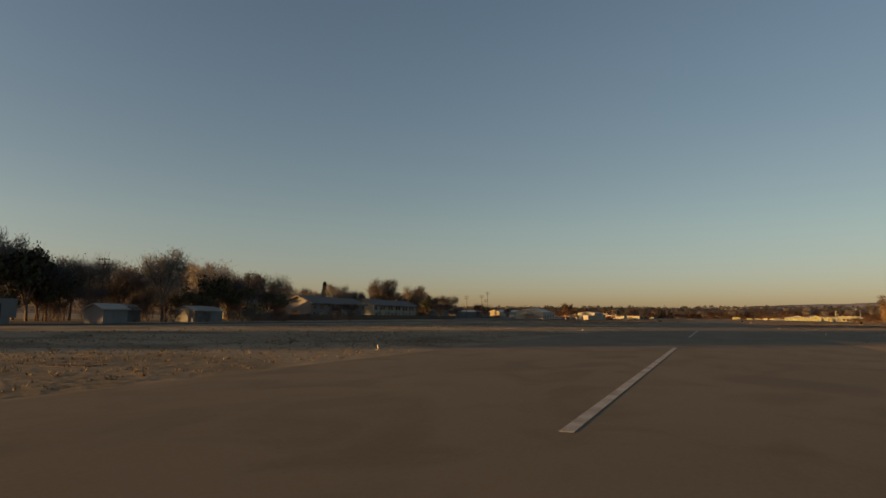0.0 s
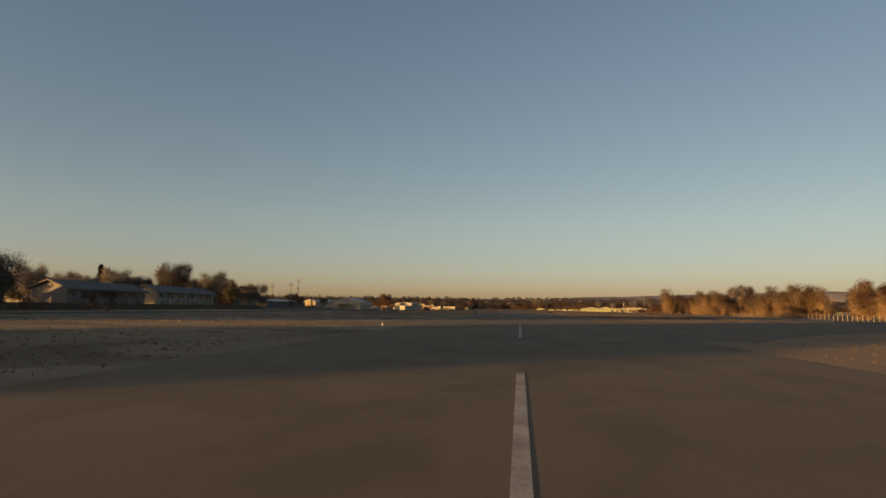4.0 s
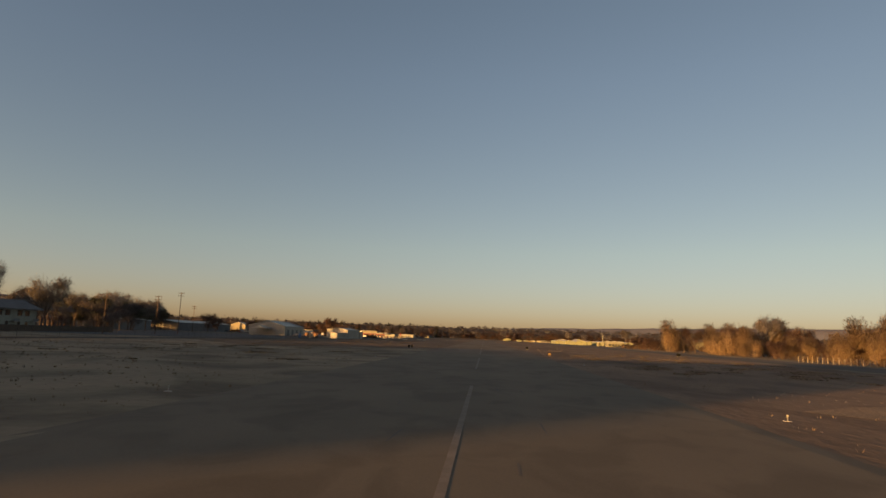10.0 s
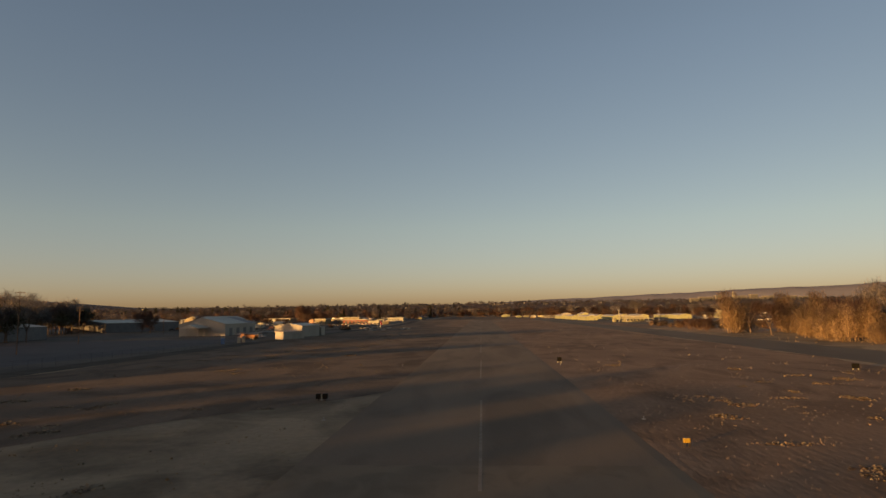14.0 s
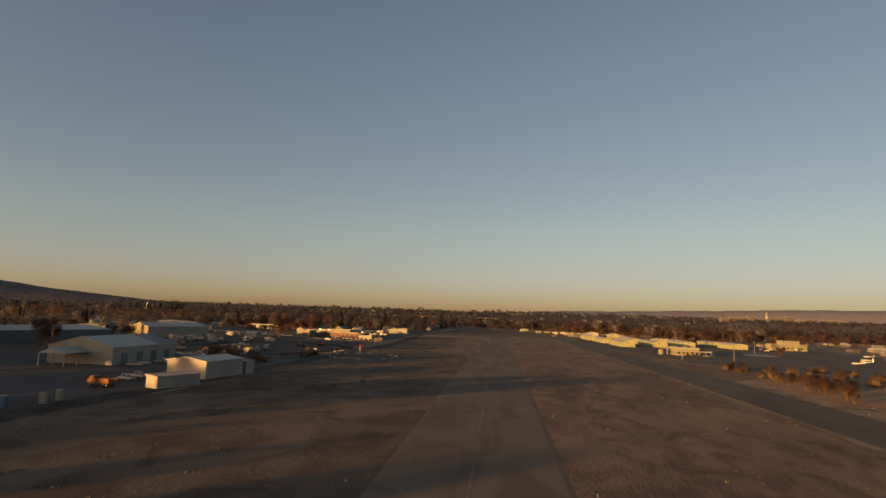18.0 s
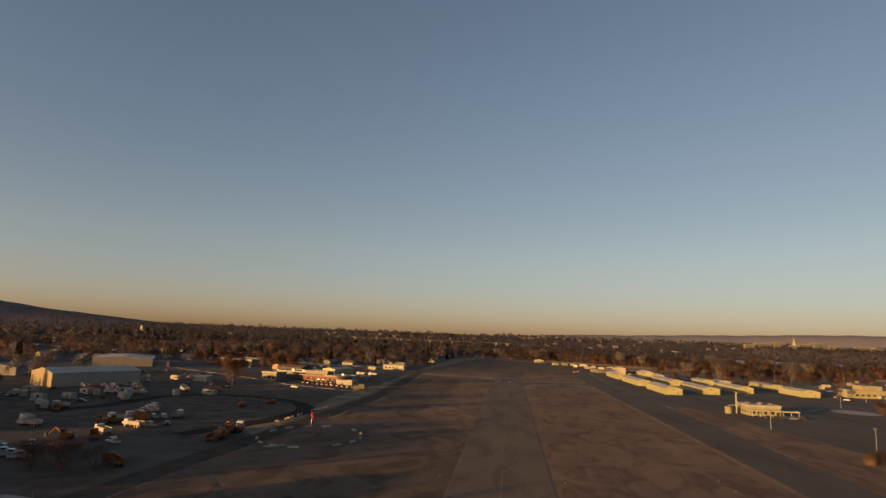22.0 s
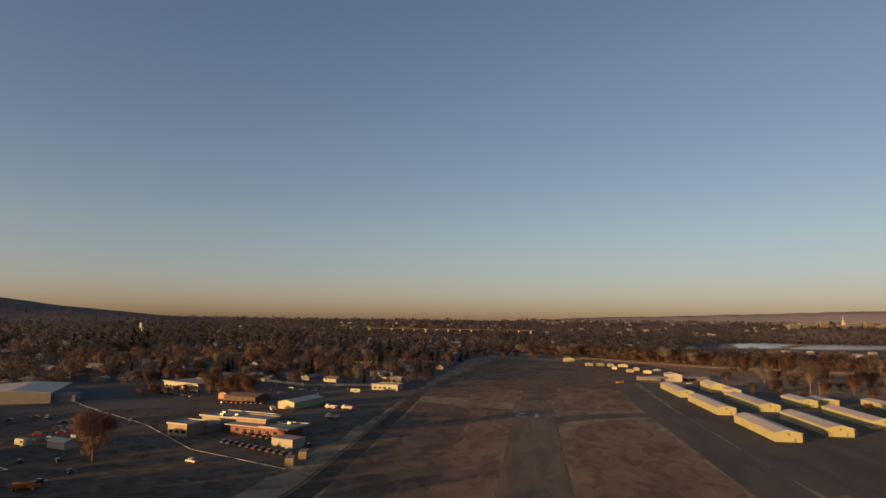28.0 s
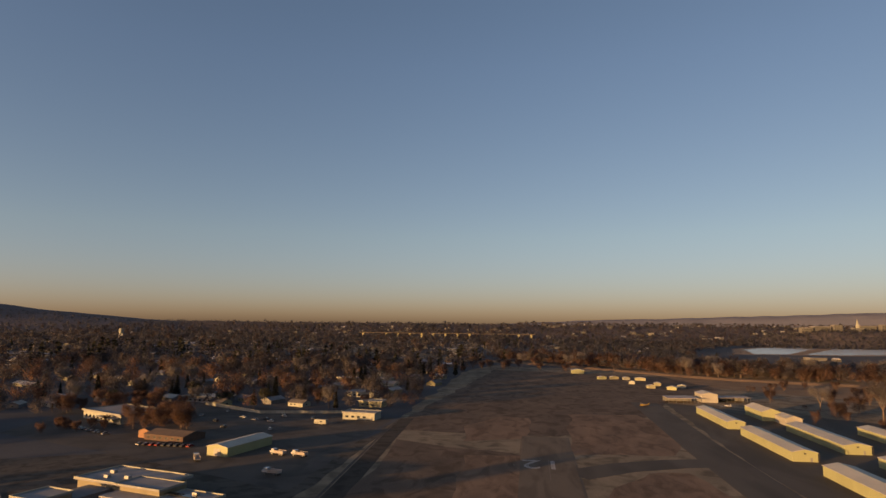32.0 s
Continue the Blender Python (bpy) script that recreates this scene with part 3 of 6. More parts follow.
def crown_shape(v, centre):
    """Turns a crown's pieces outward from its middle; gives them and soft outward normals."""
    t = v.reshape(-1, 3, 3).copy()
    n = t.mean(1) - centre
    n /= np.maximum(np.linalg.norm(n, axis=1, keepdims=True), 1e-6)
    f = np.cross(t[:, 1] - t[:, 0], t[:, 2] - t[:, 0])
    f /= np.maximum(np.linalg.norm(f, axis=1, keepdims=True), 1e-9)
    inward = (f * n).sum(1) < 0
    t[inward] = t[inward][:, (0, 2, 1)]
    f[inward] *= -1
    n = 0.5 * n + 0.4 * f + (0, 0, 0.75)
    return t.reshape(-1, 3), np.repeat(n / np.linalg.norm(n, axis=1, keepdims=True), 3, 0)


def tri_mesh(name, v, material, normals=None):
    me = bpy.data.meshes.new(name)
    n = len(v) // 3
    me.vertices.add(len(v))
    me.vertices.foreach_set("co", np.asarray(v, dtype=np.float32).ravel())
    me.loops.add(3 * n)
    me.loops.foreach_set("vertex_index", np.arange(3 * n, dtype=np.int32))
    me.polygons.add(n)
    me.polygons.foreach_set("loop_start", np.arange(0, 3 * n, 3, dtype=np.int32))
    me.update()
    me.validate()
    if normals is not None:
        free = me.attributes.new("custom_normal", "FLOAT_VECTOR", "POINT")
        free.data.foreach_set("vector", np.asarray(normals, dtype=np.float32).ravel())
    me.materials.append(M[material])
    return me


def tree(kind, seed, height, spread, twigs, material, label, category="tree"):
    """One tree: a tapered trunk with limbs, and a crown of many twigs or leaves."""
    r = random.Random(seed)
    t = thing(("rusty_tree" if material == "rust_leaf" else "spreading_tree" if height > 18 else "bare_tree") if kind == "bare" else {"cone": "conifer", "leafy": "evergreen_tree", "bush": "bush", "brush": "brush_thicket"}[kind], label, category)
    bm = bmesh.new()
    tips = []
    if kind == "cone":
        tube(bm, (0, 0, 0), (0, 0, height * 0.95), height * 0.02, 0.04, 6)
        v = crown_tris(r, height, spread, height * 0.12, twigs, height * 0.09, "cone")
    elif kind == "bush":
        for k in range(7):
            a = k * 0.9
            tip = (math.cos(a) * spread * 0.6, math.sin(a) * spread * 0.6, height * r.uniform(0.55, 0.95))
            tube(bm, (0.15 * math.cos(a), 0.15 * math.sin(a), 0), tip, 0.06, 0.015, 4)
            tips.append(tip)
        v = crown_tris(r, height, spread, 0.1, twigs, height * 0.085, "round", tips)
    elif kind == "brush":
        for k in range(16):
            a, rr = r.uniform(0, 6.283), r.uniform(0.1, 1)
            foot = Vector((math.cos(a) * spread * 0.5 * rr, math.sin(a) * spread * 0.5 * rr, 0))
            tip = foot * 1.8 + Vector((r.uniform(-0.6, 0.6), r.uniform(-0.6, 0.6), height * r.uniform(0.72, 1.0) * (1 - 0.5 * rr * rr)))
            tube(bm, foot, tip, 0.07, 0.02, 4)
            for u in (0.25, 0.4, 0.55, 0.7, 0.85, 1.0):
                tips.append(tuple(foot.lerp(tip, u)))
        v = np.zeros((twigs * 3, 3))
        for i in range(twigs):
            c = Vector(r.choice(tips)) + Vector((r.gauss(0, 0.75), r.gauss(0, 0.75), r.gauss(0, 0.6)))
            c.z = max(c.z, 0.3)
            d = (Vector((c.x * 0.12, c.y * 0.12, 1.0)) + Vector((r.gauss(0, 0.55), r.gauss(0, 0.55), 0))).normalized()
            s = height * 0.052 * r.uniform(0.5, 1.4)
            side = d.cross(Vector((r.gauss(0, 1), r.gauss(0, 1), 0.1))).normalized() * s * 0.085
            v[3 * i], v[3 * i + 1], v[3 * i + 2] = c - d * s * 0.5 + side, c - d * s * 0.5 - side, c + d * s * 0.6
    else:
        th = height * 0.3
        lean = Vector((r.uniform(-0.3, 0.3), r.uniform(-0.3, 0.3), 0))
        top = Vector((0, 0, th)) + lean
        tube(bm, (0, 0, 0), top, height * 0.022, height * 0.016, 7)
        n = 6 if kind == "bare" else 5
        for k in range(n):
            a = k * 6.283 / n + r.uniform(-0.4, 0.4)
            up = r.uniform(0.45, 0.68) * height
            q = top + Vector((math.cos(a) * spread * 0.42, math.sin(a) * spread * 0.42, up * 0.55))
            tube(bm, top - Vector((0, 0, r.uniform(0, th * 0.25))), q, height * 0.012, height * 0.006, 5)
            for j in range(4):
                b = a + r.uniform(-1.0, 1.0)
                e = q + Vector((math.cos(b) * spread * r.uniform(0.2, 0.6), math.sin(b) * spread * r.uniform(0.2, 0.6), height * r.uniform(0.08, 0.36)))
                tube(bm, q, e, height * 0.005, height * 0.0015, 4)
                tips.append(tuple(e))
                for _ in range(2):
                    g = e + Vector((r.gauss(0, 0.14), r.gauss(0, 0.14), r.uniform(0.02, 0.14))) * height * 0.9
                    tube(bm, e - (e - q) * r.uniform(0.1, 0.5), g, height * 0.0025, height * 0.0008, 3)
        v = crown_tris(r, height, spread, height * (0.1 if material == "rust_leaf" else 0.24), twigs, height * (0.055 if kind == "bare" else 0.042), "round" if kind == "bare" else "leafy", tips)
    if kind in ("brush", "bush"):
        tagged(part("stem_clump", bm, "bark", t), kind="stuff")
    else:
        part("trunk", bm, "bark", t)
    v, n = crown_shape(v, (0, 0, height * (0.45 if kind != "cone" else 0.25)))
    part("crown", tri_mesh("crown", v, material, n), material, t)
    return t


BANK = {
    "bare": [tree("bare", 11, 15, 6.0, 4200, "twig_grey", "tall leafless grey-brown tree in winter"), tree("bare", 12, 12, 5.2, 3600, "twig", "leafless brown tree with a rounded crown"),
             tree("bare", 13, 17, 5.5, 4200, "twig_grey", "tall bare tree with fine grey twigs"), tree("bare", 14, 10, 4.6, 3200, "twig", "small leafless reddish-brown tree"),
             tree("bare", 15, 13, 6.6, 4200, "twig", "wide bare tree with reddish twigs")],
    "big": [tree("bare", 16, 23, 8.5, 7600, "twig_grey", "tall spreading leafless tree with fine grey-brown twigs"), tree("bare", 17, 21, 7.0, 6600, "twig_grey", "tall rounded leafless tree behind the houses"), tree("bare", 18, 24, 9.5, 11000, "twig", "large leafless brown tree with a fan-shaped crown")],
    "rust": [tree("bare", 21, 11, 4.4, 8000, "rust_leaf", "tree still holding rusty orange winter leaves"), tree("bare", 22, 9, 4.0, 7000, "rust_leaf", "round rusty orange winter tree")],
    "cone": [tree("cone", 31, 17, 3.2, 900, "needle", "narrow dark green conifer tree"), tree("cone", 32, 13, 2.6, 800, "needle", "slim dark green conifer tree")],
    "leafy": [tree("leafy", 41, 13, 5.0, 2300, "leaf", "dense dark evergreen tree"), tree("leafy", 42, 9, 4.4, 1900, "leaf", "rounded dark evergreen tree")],
    "brush": [tree("brush", 61, 12, 5.0, 7600, "brush", "tall orange-brown leafless willow brush", "bush"), tree("brush", 62, 9, 5.5, 7000, "brush", "wide orange-brown leafless brush", "bush"),
              tree("brush", 63, 14, 4.8, 6500, "brush", "tall golden-brown leafless brush thicket", "bush")],
    "bush": [tree("bush", 51, 4.2, 2.6, 1800, "rust_leaf", "tall orange-brown leafless thicket bush", "bush"), tree("bush", 52, 3.0, 2.2, 1400, "twig", "brown leafless winter scrub bush", "bush"),
             tree("bush", 53, 6.0, 3.2, 2400, "rust_leaf", "tall orange-brown willow thicket", "bush")],
}
USED = set()


def plant(kind, x, y, scale=1.0, pick=None, group="", wide=1.0):
    protos = BANK[kind]
    p = protos[pick if pick is not None else rng.randrange(len(protos))]
    m = pose(x, y, 0, 0, 0, rng.uniform(0, 360))
    if p.name not in USED:
        USED.add(p.name)
        p.matrix_basis = m @ Matrix.Diagonal((scale * wide, scale * wide, scale, 1))
        ob = p
    else:
        ob = copy_thing(p, m)
        ob.scale = (scale * wide, scale * wide, scale)
    return tagged(ob, group=group)


def grow(count, kinds, x0, x1, y0, y1, smin=0.8, smax=1.2, slope=0.0, group="", avoid=(), wide=1.0):
    for _ in range(count):
        y = rng.uniform(y0, y1)
        x = rng.uniform(x0, x1) + slope * (y - y0)
        if any(a <= x <= b and c <= y <= d for a, b, c, d in avoid):
            continue
        plant(rng.choice(kinds), x, y, rng.uniform(smin, smax), group=group, wide=wide)


# the row of trees along the field's west side, with the gaps that let the sun through
grow(16, ["bare", "bare", "leafy"], -155, -130, 22, 48, 1.3, 1.55, group="trees west of the field")
grow(42, ["bare", "bare", "bare", "bare", "leafy"], -155, -126, 52, 165, 0.8, 1.1, group="trees west of the field")
grow(14, ["bare", "leafy"], -190, -160, 40, 170, 0.85, 1.05, group="trees west of the field")
# Out-of-view groups, placed and sized for the shadow bands they cast on the runway.
grow(36, ["bare", "leafy", "leafy"], -152, -136, -89, -60, 1.4, 1.7, group="trees west of the field")
grow(20, ["bare", "leafy"], -152, -136, 2, 30, 1.5, 1.8, group="trees west of the field")
grow(8, ["bare", "leafy"], -165, -125, -210, -170, 0.9, 1.2, group="trees west of the field")
grow(10, ["bush"], -120, -106, 20, 165, 0.7, 1.1, group="trees west of the field")
for x, y, s, k in ((-219, 300, 0.9, 1), (-218, 322, 1.0, 0), (-211, 320, 0.92, 1), (-209, 332, 0.95, 1), (-185, 320, 1.05, 2), (-178, 350, 1.0, 0), (-187, 352, 0.75, 1), (-226, 250, 0.9, 2), (-214, 220, 0.85, 1), (-212, 190, 0.9, 0)):
    plant("big", x, y, s * (0.85 if x > -222 else 0.72), k, group="tall trees behind the houses")
for x, y, s, k in ((-205, 372, 0.8, 2), (-214, 392, 0.7, 1), (-230, 360, 0.9, 2), (-232, 300, 1.0, 0), (-240, 270, 1.0, 2), (-196, 238, 0.95, 1), (-194, 212, 0.9, 2), (-200, 340, 0.9, 1)):
    plant("big", x, y, s * (0.85 if x > -222 else 0.72), k, group="tall trees behind the houses")
plant("cone", -234, 330, 1.4, 0)
grow(46, ["bush", "bush", "bush"], -123, -104, 20, 168, 0.5, 0.95, group="shrubs along the west fence")
# Evergreens added to keep the sun off the apartment house's end wall.
grow(9, ["leafy"], -205, -186, 150, 212, 0.8, 1.1, group="trees west of the field")
plant("leafy", -126, 72, 1.08, 0)
plant("bare", -114, 95, 0.92, 2)
grow(16, ["bare", "bush", "leafy"], -130, -117, 50, 150, 0.5, 0.8, group="trees west of the field")
plant("bare", 254, 928, 0.8, 3)
# conifers on the skyline
grow(12, ["cone"], -520, -110, 960, 1400, 1.0, 1.4, group="conifers in the town", avoid=((-330, -90, 860, 1080),))
for x, y, s in ((-330, 640, 1.1), (-352, 655, 0.9), (-300, 660, 0.8), (-420, 700, 1.0), (-372, 760, 1.1), (-210, 1120, 1.1), (-190, 1130, 1.0), (-175, 1240, 1.1),
                (-220, 1250, 1.2), (-260, 1210, 1.0), (-300, 1130, 1.0), (-130, 1380, 1.2), (-145, 1390, 1.1), (-115, 1400, 1.0), (-100, 1460, 1.2), (-420, 900, 1.0), (-450, 820, 1.1)):
    plant("cone", x, y, s * 1.05, group="conifers in the town")
    plant("cone", x - 9, y + 7, s * 0.95, group="conifers in the town")
for x, y, s in ((-150, 340, 0.95), (-138, 332, 0.6), (-190, 350, 0.8), (-215, 385, 0.7), (-170, 400, 0.7), (-215, 590, 1.0), (-250, 690, 0.9)):
    plant("bare" if y < 500 else "rust", x, y, s)
grow(18, ["bare", "leafy"], -240, -200, 425, 482, 1.1, 1.3, group="trees behind the yard halls")
grow(20, ["bare", "bare", "bare", "rust"], -330, -190, 330, 470, 0.6, 0.9, group="trees west of the field")
grow(54, ["bare", "bare", "leafy"], -345, -216, 290, 460, 0.8, 1.1, group="trees west of the field")
# thicket east of the runway
for n, kinds, x0, x1, y0, y1, s0, s1 in ((34, ["brush", "brush", "brush", "rust"], 106, 152, 385, 500, 0.65, 1.4), (10, ["bare", "brush"], 112, 150, 400, 490, 1.0, 1.3), (12, ["rust", "bush"], 104, 116, 500, 560, 0.35, 0.6), (12, ["rust", "brush"], 112, 128, 340, 385, 0.6, 0.8), (14, ["brush"], 110, 128, 290, 318, 0.9, 1.3), (16, ["brush", "brush", "rust"], 122, 146, 228, 275, 0.85, 1.2), (16, ["bush"], 108, 130, 225, 390, 0.6, 1.0), (9, ["brush", "bare"], 140, 175, 300, 420, 0.6, 0.9)):
    grow(n, kinds, x0, x1, y0, y1, s0, s1, wide=1.1, group="thicket east of the taxiway")
grow(14, ["brush", "rust", "bare"], 118, 165, 150, 260, 0.7, 1.0, group="thicket east of the taxiway")
grow(52, ["brush"], 112, 172, 535, 640, 0.2, 0.36, wide=2.0, group="thicket east of the taxiway")
for x, y, s in ((-226, 599, 1.5), (-207, 640, 1.1), (-171, 782, 1.7), (215, 800, 0.8), (222, 815, 0.7), (172, 1090, 0.9), (205, 1130, 0.9), (212, 1000, 0.6), (240, 1120, 0.9)):
    plant("rust", x, y, s)
for x, y, s, k in ((-110.6, 551.5, 1.1, 2), (-104, 552, 1.15, 2), (-98.5, 556, 1.2, 0), (-107, 557, 1.2, 0), (-114, 554, 1.0, 0)):
    plant("bush", x, y, s, k, group="bushes beside the metal shed", wide=1.4)
grow(70, ["rust", "rust", "rust", "bush"], 185, 430, 1066, 1330, 0.65, 1.1, group="trees behind the hangars", avoid=((180, 250, 1000, 1062),))
grow(30, ["rust", "rust", "bare"], 165, 345, 1425, 1510, 1.1, 1.5, group="riverside trees behind the levee")
# riverside woods behind the levee
grow(44, ["rust", "rust", "bare"], 120, 420, 1455, 1530, 1.0, 1.4, group="riverside trees behind the levee")
grow(70, ["rust", "bare", "bare", "rust"], -120, 520, 1475, 1600, 0.9, 1.35, group="riverside trees behind the levee")
grow(34, ["bare", "rust"], 380, 620, 1360, 1480, 0.9, 1.3, group="riverside trees behind the levee")
# trees among the streets and yards of the town
TOWN_CLEAR = ((-330, -90, 860, 1080), (-420, -200, 860, 985), (-90, 70, 0, 1500), (-260, -90, 430, 860))
grow(40, ["big", "rust", "big", "cone"], -480, -110, 1060, 1420, 0.6, 0.85, group="trees in the town", avoid=TOWN_CLEAR)
grow(60, ["bare", "rust", "bare", "cone", "leafy"], -560, -95, 985, 1450, 0.7, 1.1, group="trees in the town", avoid=TOWN_CLEAR)
grow(40, ["bare", "rust", "bare", "leafy"], -620, -280, 420, 1000, 0.7, 1.1, group="trees in the town", avoid=TOWN_CLEAR)
grow(16, ["rust"], -240, -195, 982, 1030, 0.9, 1.3, group="trees in the town")
grow(7, ["rust"], -285, -245, 955, 992, 0.45, 0.6, group="trees in the town")

# more of the town's trees, joined
MID = [crown_tris(random.Random(80 + k), h, sp, h * 0.12, 460, h * 0.05, "leafy") for k, (h, sp) in enumerate(((11, 5.5), (13, 6.0), (9, 5.0), (14, 5.5)))]
# far woods, joined
FAR = [crown_tris(random.Random(60 + k), h, s, h * 0.12, 104, h * 0.10, "leafy") for k, (h, s) in enumerate(((11, 5.5), (13, 6.0), (9, 5.0), (15, 5.5)))]
HILL = [crown_tris(random.Random(90 + k), h, s, h * 0.1, 36, h * 0.17, "leafy") for k, (h, s) in enumerate(((11, 5.5), (13, 6.0), (9, 5.0), (15, 5.5)))]
FARC = [crown_tris(random.Random(70 + k), h, s, h * 0.1, 40, h * 0.2, "cone") for k, (h, s) in enumerate(((17, 3.2), (13, 2.8)))]


def hill_top(k):
    """Crest height of the west hill, from its tall south-west end (0) to its foot (1)."""
    return min(230, 44 + 690 * max(0, 0.8 - k) ** 1.6) * min(1, (1 - k) / 0.05)


def west_rise(x, y):
    """Height of the long slope west of the town."""
    d = Vector((3700, 2100)).normalized()
    p = Vector((x + 4600, y - 2300))
    k, u = p.dot(d) / 4254.4, (p.y * d.x - p.x * d.y) / 1700 + 0.75
    if not (0 < k < 1 and 0 < u < 1):
        return 0.0
    return hill_top(k) * (0.5 - 0.5 * math.cos(math.pi * min(u / 0.75, (1 - u) / 0.25)))


def plain_rise(y):
    """Height of the gentle slope up to the far treeline."""
    u = (y - 2752) / 1530
    return 60 * (0.5 - 0.5 * math.cos(math.pi * min(u / 0.75, (1 - u) / 0.25))) if 0 < u < 1 else 0.0


def land(x, y):
    return max(west_rise(x, y), plain_rise(y))


def far_wood(name, spots, bank, material, label):
    r = random.Random(len(spots))
    out, lit = [], []
    shapes = [crown_shape(v, (0, 0, v[:, 2].max() * 0.45)) for v in bank]
    for x, y, s, *up in spots:
        a = r.uniform(0, 6.283)
        c, n = math.cos(a) * s, math.sin(a) * s
        rot = np.array([[c, -n, 0], [n, c, 0], [0, 0, s]])
        v, n = r.choice(shapes)
        lit.append(n @ (rot / s).T)
        out.append(v @ rot.T + (x, y, up[0] if up else max(0, land(x, y) - 1)))
    tagged(part(name, tri_mesh(name, np.concatenate(out), material, np.concatenate(lit)), material), label, "trees", kind="stuff")


def scatter(count, x0, x1, y0, y1, smin, smax, keep):
    r = random.Random(count)
    out = []
    while len(out) < count:
        x, y = r.uniform(x0, x1), r.uniform(y0, y1)
        if keep(x, y) and noise.noise((x * 0.008, y * 0.008, 1.7)) > r.uniform(-0.9, 0.45):
            out.append((x, y, r.uniform(smin, smax)))
    return out


def in_pond(x, y):
    return 340 < x - 0.5 * (y - 2100) < 960 and 1960 < y < 2750


def near_town(x, y):
    return not any(a <= x <= b and c <= y <= d for a, b, c, d in TOWN_CLEAR) and x < -95


def west_town(x, y):
    return y > 430 and (x < -620 or y > 1400)


far_wood("town_trees", scatter(380, -760, -95, 985, 1520, 0.9, 1.6, near_town), MID, "twig", "bare brown trees between the houses")
far_wood("town_rust_trees", scatter(210, -700, -95, 900, 1500, 0.9, 1.6, near_town), MID, "rust_leaf", "rusty winter trees between the houses")
far_wood("works_trees", scatter(190, -700, -280, 430, 990, 0.8, 1.25, near_town), MID, "twig", "bare trees round the works yards")
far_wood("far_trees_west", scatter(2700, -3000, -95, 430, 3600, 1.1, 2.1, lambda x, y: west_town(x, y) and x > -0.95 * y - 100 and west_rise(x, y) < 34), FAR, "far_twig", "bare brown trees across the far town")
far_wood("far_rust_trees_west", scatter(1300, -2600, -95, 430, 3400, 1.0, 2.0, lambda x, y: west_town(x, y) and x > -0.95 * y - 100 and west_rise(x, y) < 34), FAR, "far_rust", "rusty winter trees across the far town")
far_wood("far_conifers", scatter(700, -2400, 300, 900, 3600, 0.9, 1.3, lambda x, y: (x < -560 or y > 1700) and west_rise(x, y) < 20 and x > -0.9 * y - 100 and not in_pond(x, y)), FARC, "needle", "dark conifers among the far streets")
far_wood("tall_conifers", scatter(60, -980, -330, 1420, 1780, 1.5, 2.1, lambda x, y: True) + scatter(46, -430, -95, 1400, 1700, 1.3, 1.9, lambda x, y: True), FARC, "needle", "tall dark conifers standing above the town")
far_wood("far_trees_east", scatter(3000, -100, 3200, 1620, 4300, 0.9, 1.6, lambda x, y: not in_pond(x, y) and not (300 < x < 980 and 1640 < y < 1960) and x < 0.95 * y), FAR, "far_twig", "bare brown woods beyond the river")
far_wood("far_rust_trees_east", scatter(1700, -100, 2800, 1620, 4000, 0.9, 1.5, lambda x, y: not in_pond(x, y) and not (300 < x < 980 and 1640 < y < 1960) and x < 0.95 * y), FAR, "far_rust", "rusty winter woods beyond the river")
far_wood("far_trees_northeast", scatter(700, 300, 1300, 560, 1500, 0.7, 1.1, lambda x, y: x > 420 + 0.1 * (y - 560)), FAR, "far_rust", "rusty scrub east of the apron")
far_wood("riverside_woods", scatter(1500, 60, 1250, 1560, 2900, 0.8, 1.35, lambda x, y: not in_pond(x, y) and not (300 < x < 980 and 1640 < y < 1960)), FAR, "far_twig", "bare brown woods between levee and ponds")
r = random.Random(31)
row, row_rust = [], []
bank_line = [(-70, 1715), (52, 1625), (172, 1495), (236, 1440), (306, 1412), (418, 1378), (640, 1325), (900, 1285)]
for (ax, ay), (bx, by) in zip(bank_line, bank_line[1:]):
    for _ in range(int(math.dist((ax, ay), (bx, by)) / 1.3)):
        u = r.random()
        (row if r.random() < 0.4 else row_rust).append((ax + (bx - ax) * u, ay + (by - ay) * u + 80 * r.random() ** 1.6, r.uniform(0.95, 1.7)))
far_wood("levee_bare_trees", row, MID, "twig", "bare brown trees in a row behind the levee")
far_wood("levee_rusty_trees", row_rust, MID, "rust_leaf", "rusty winter trees in a row behind the levee")
# ---- distance ----


HILL_TREES = []


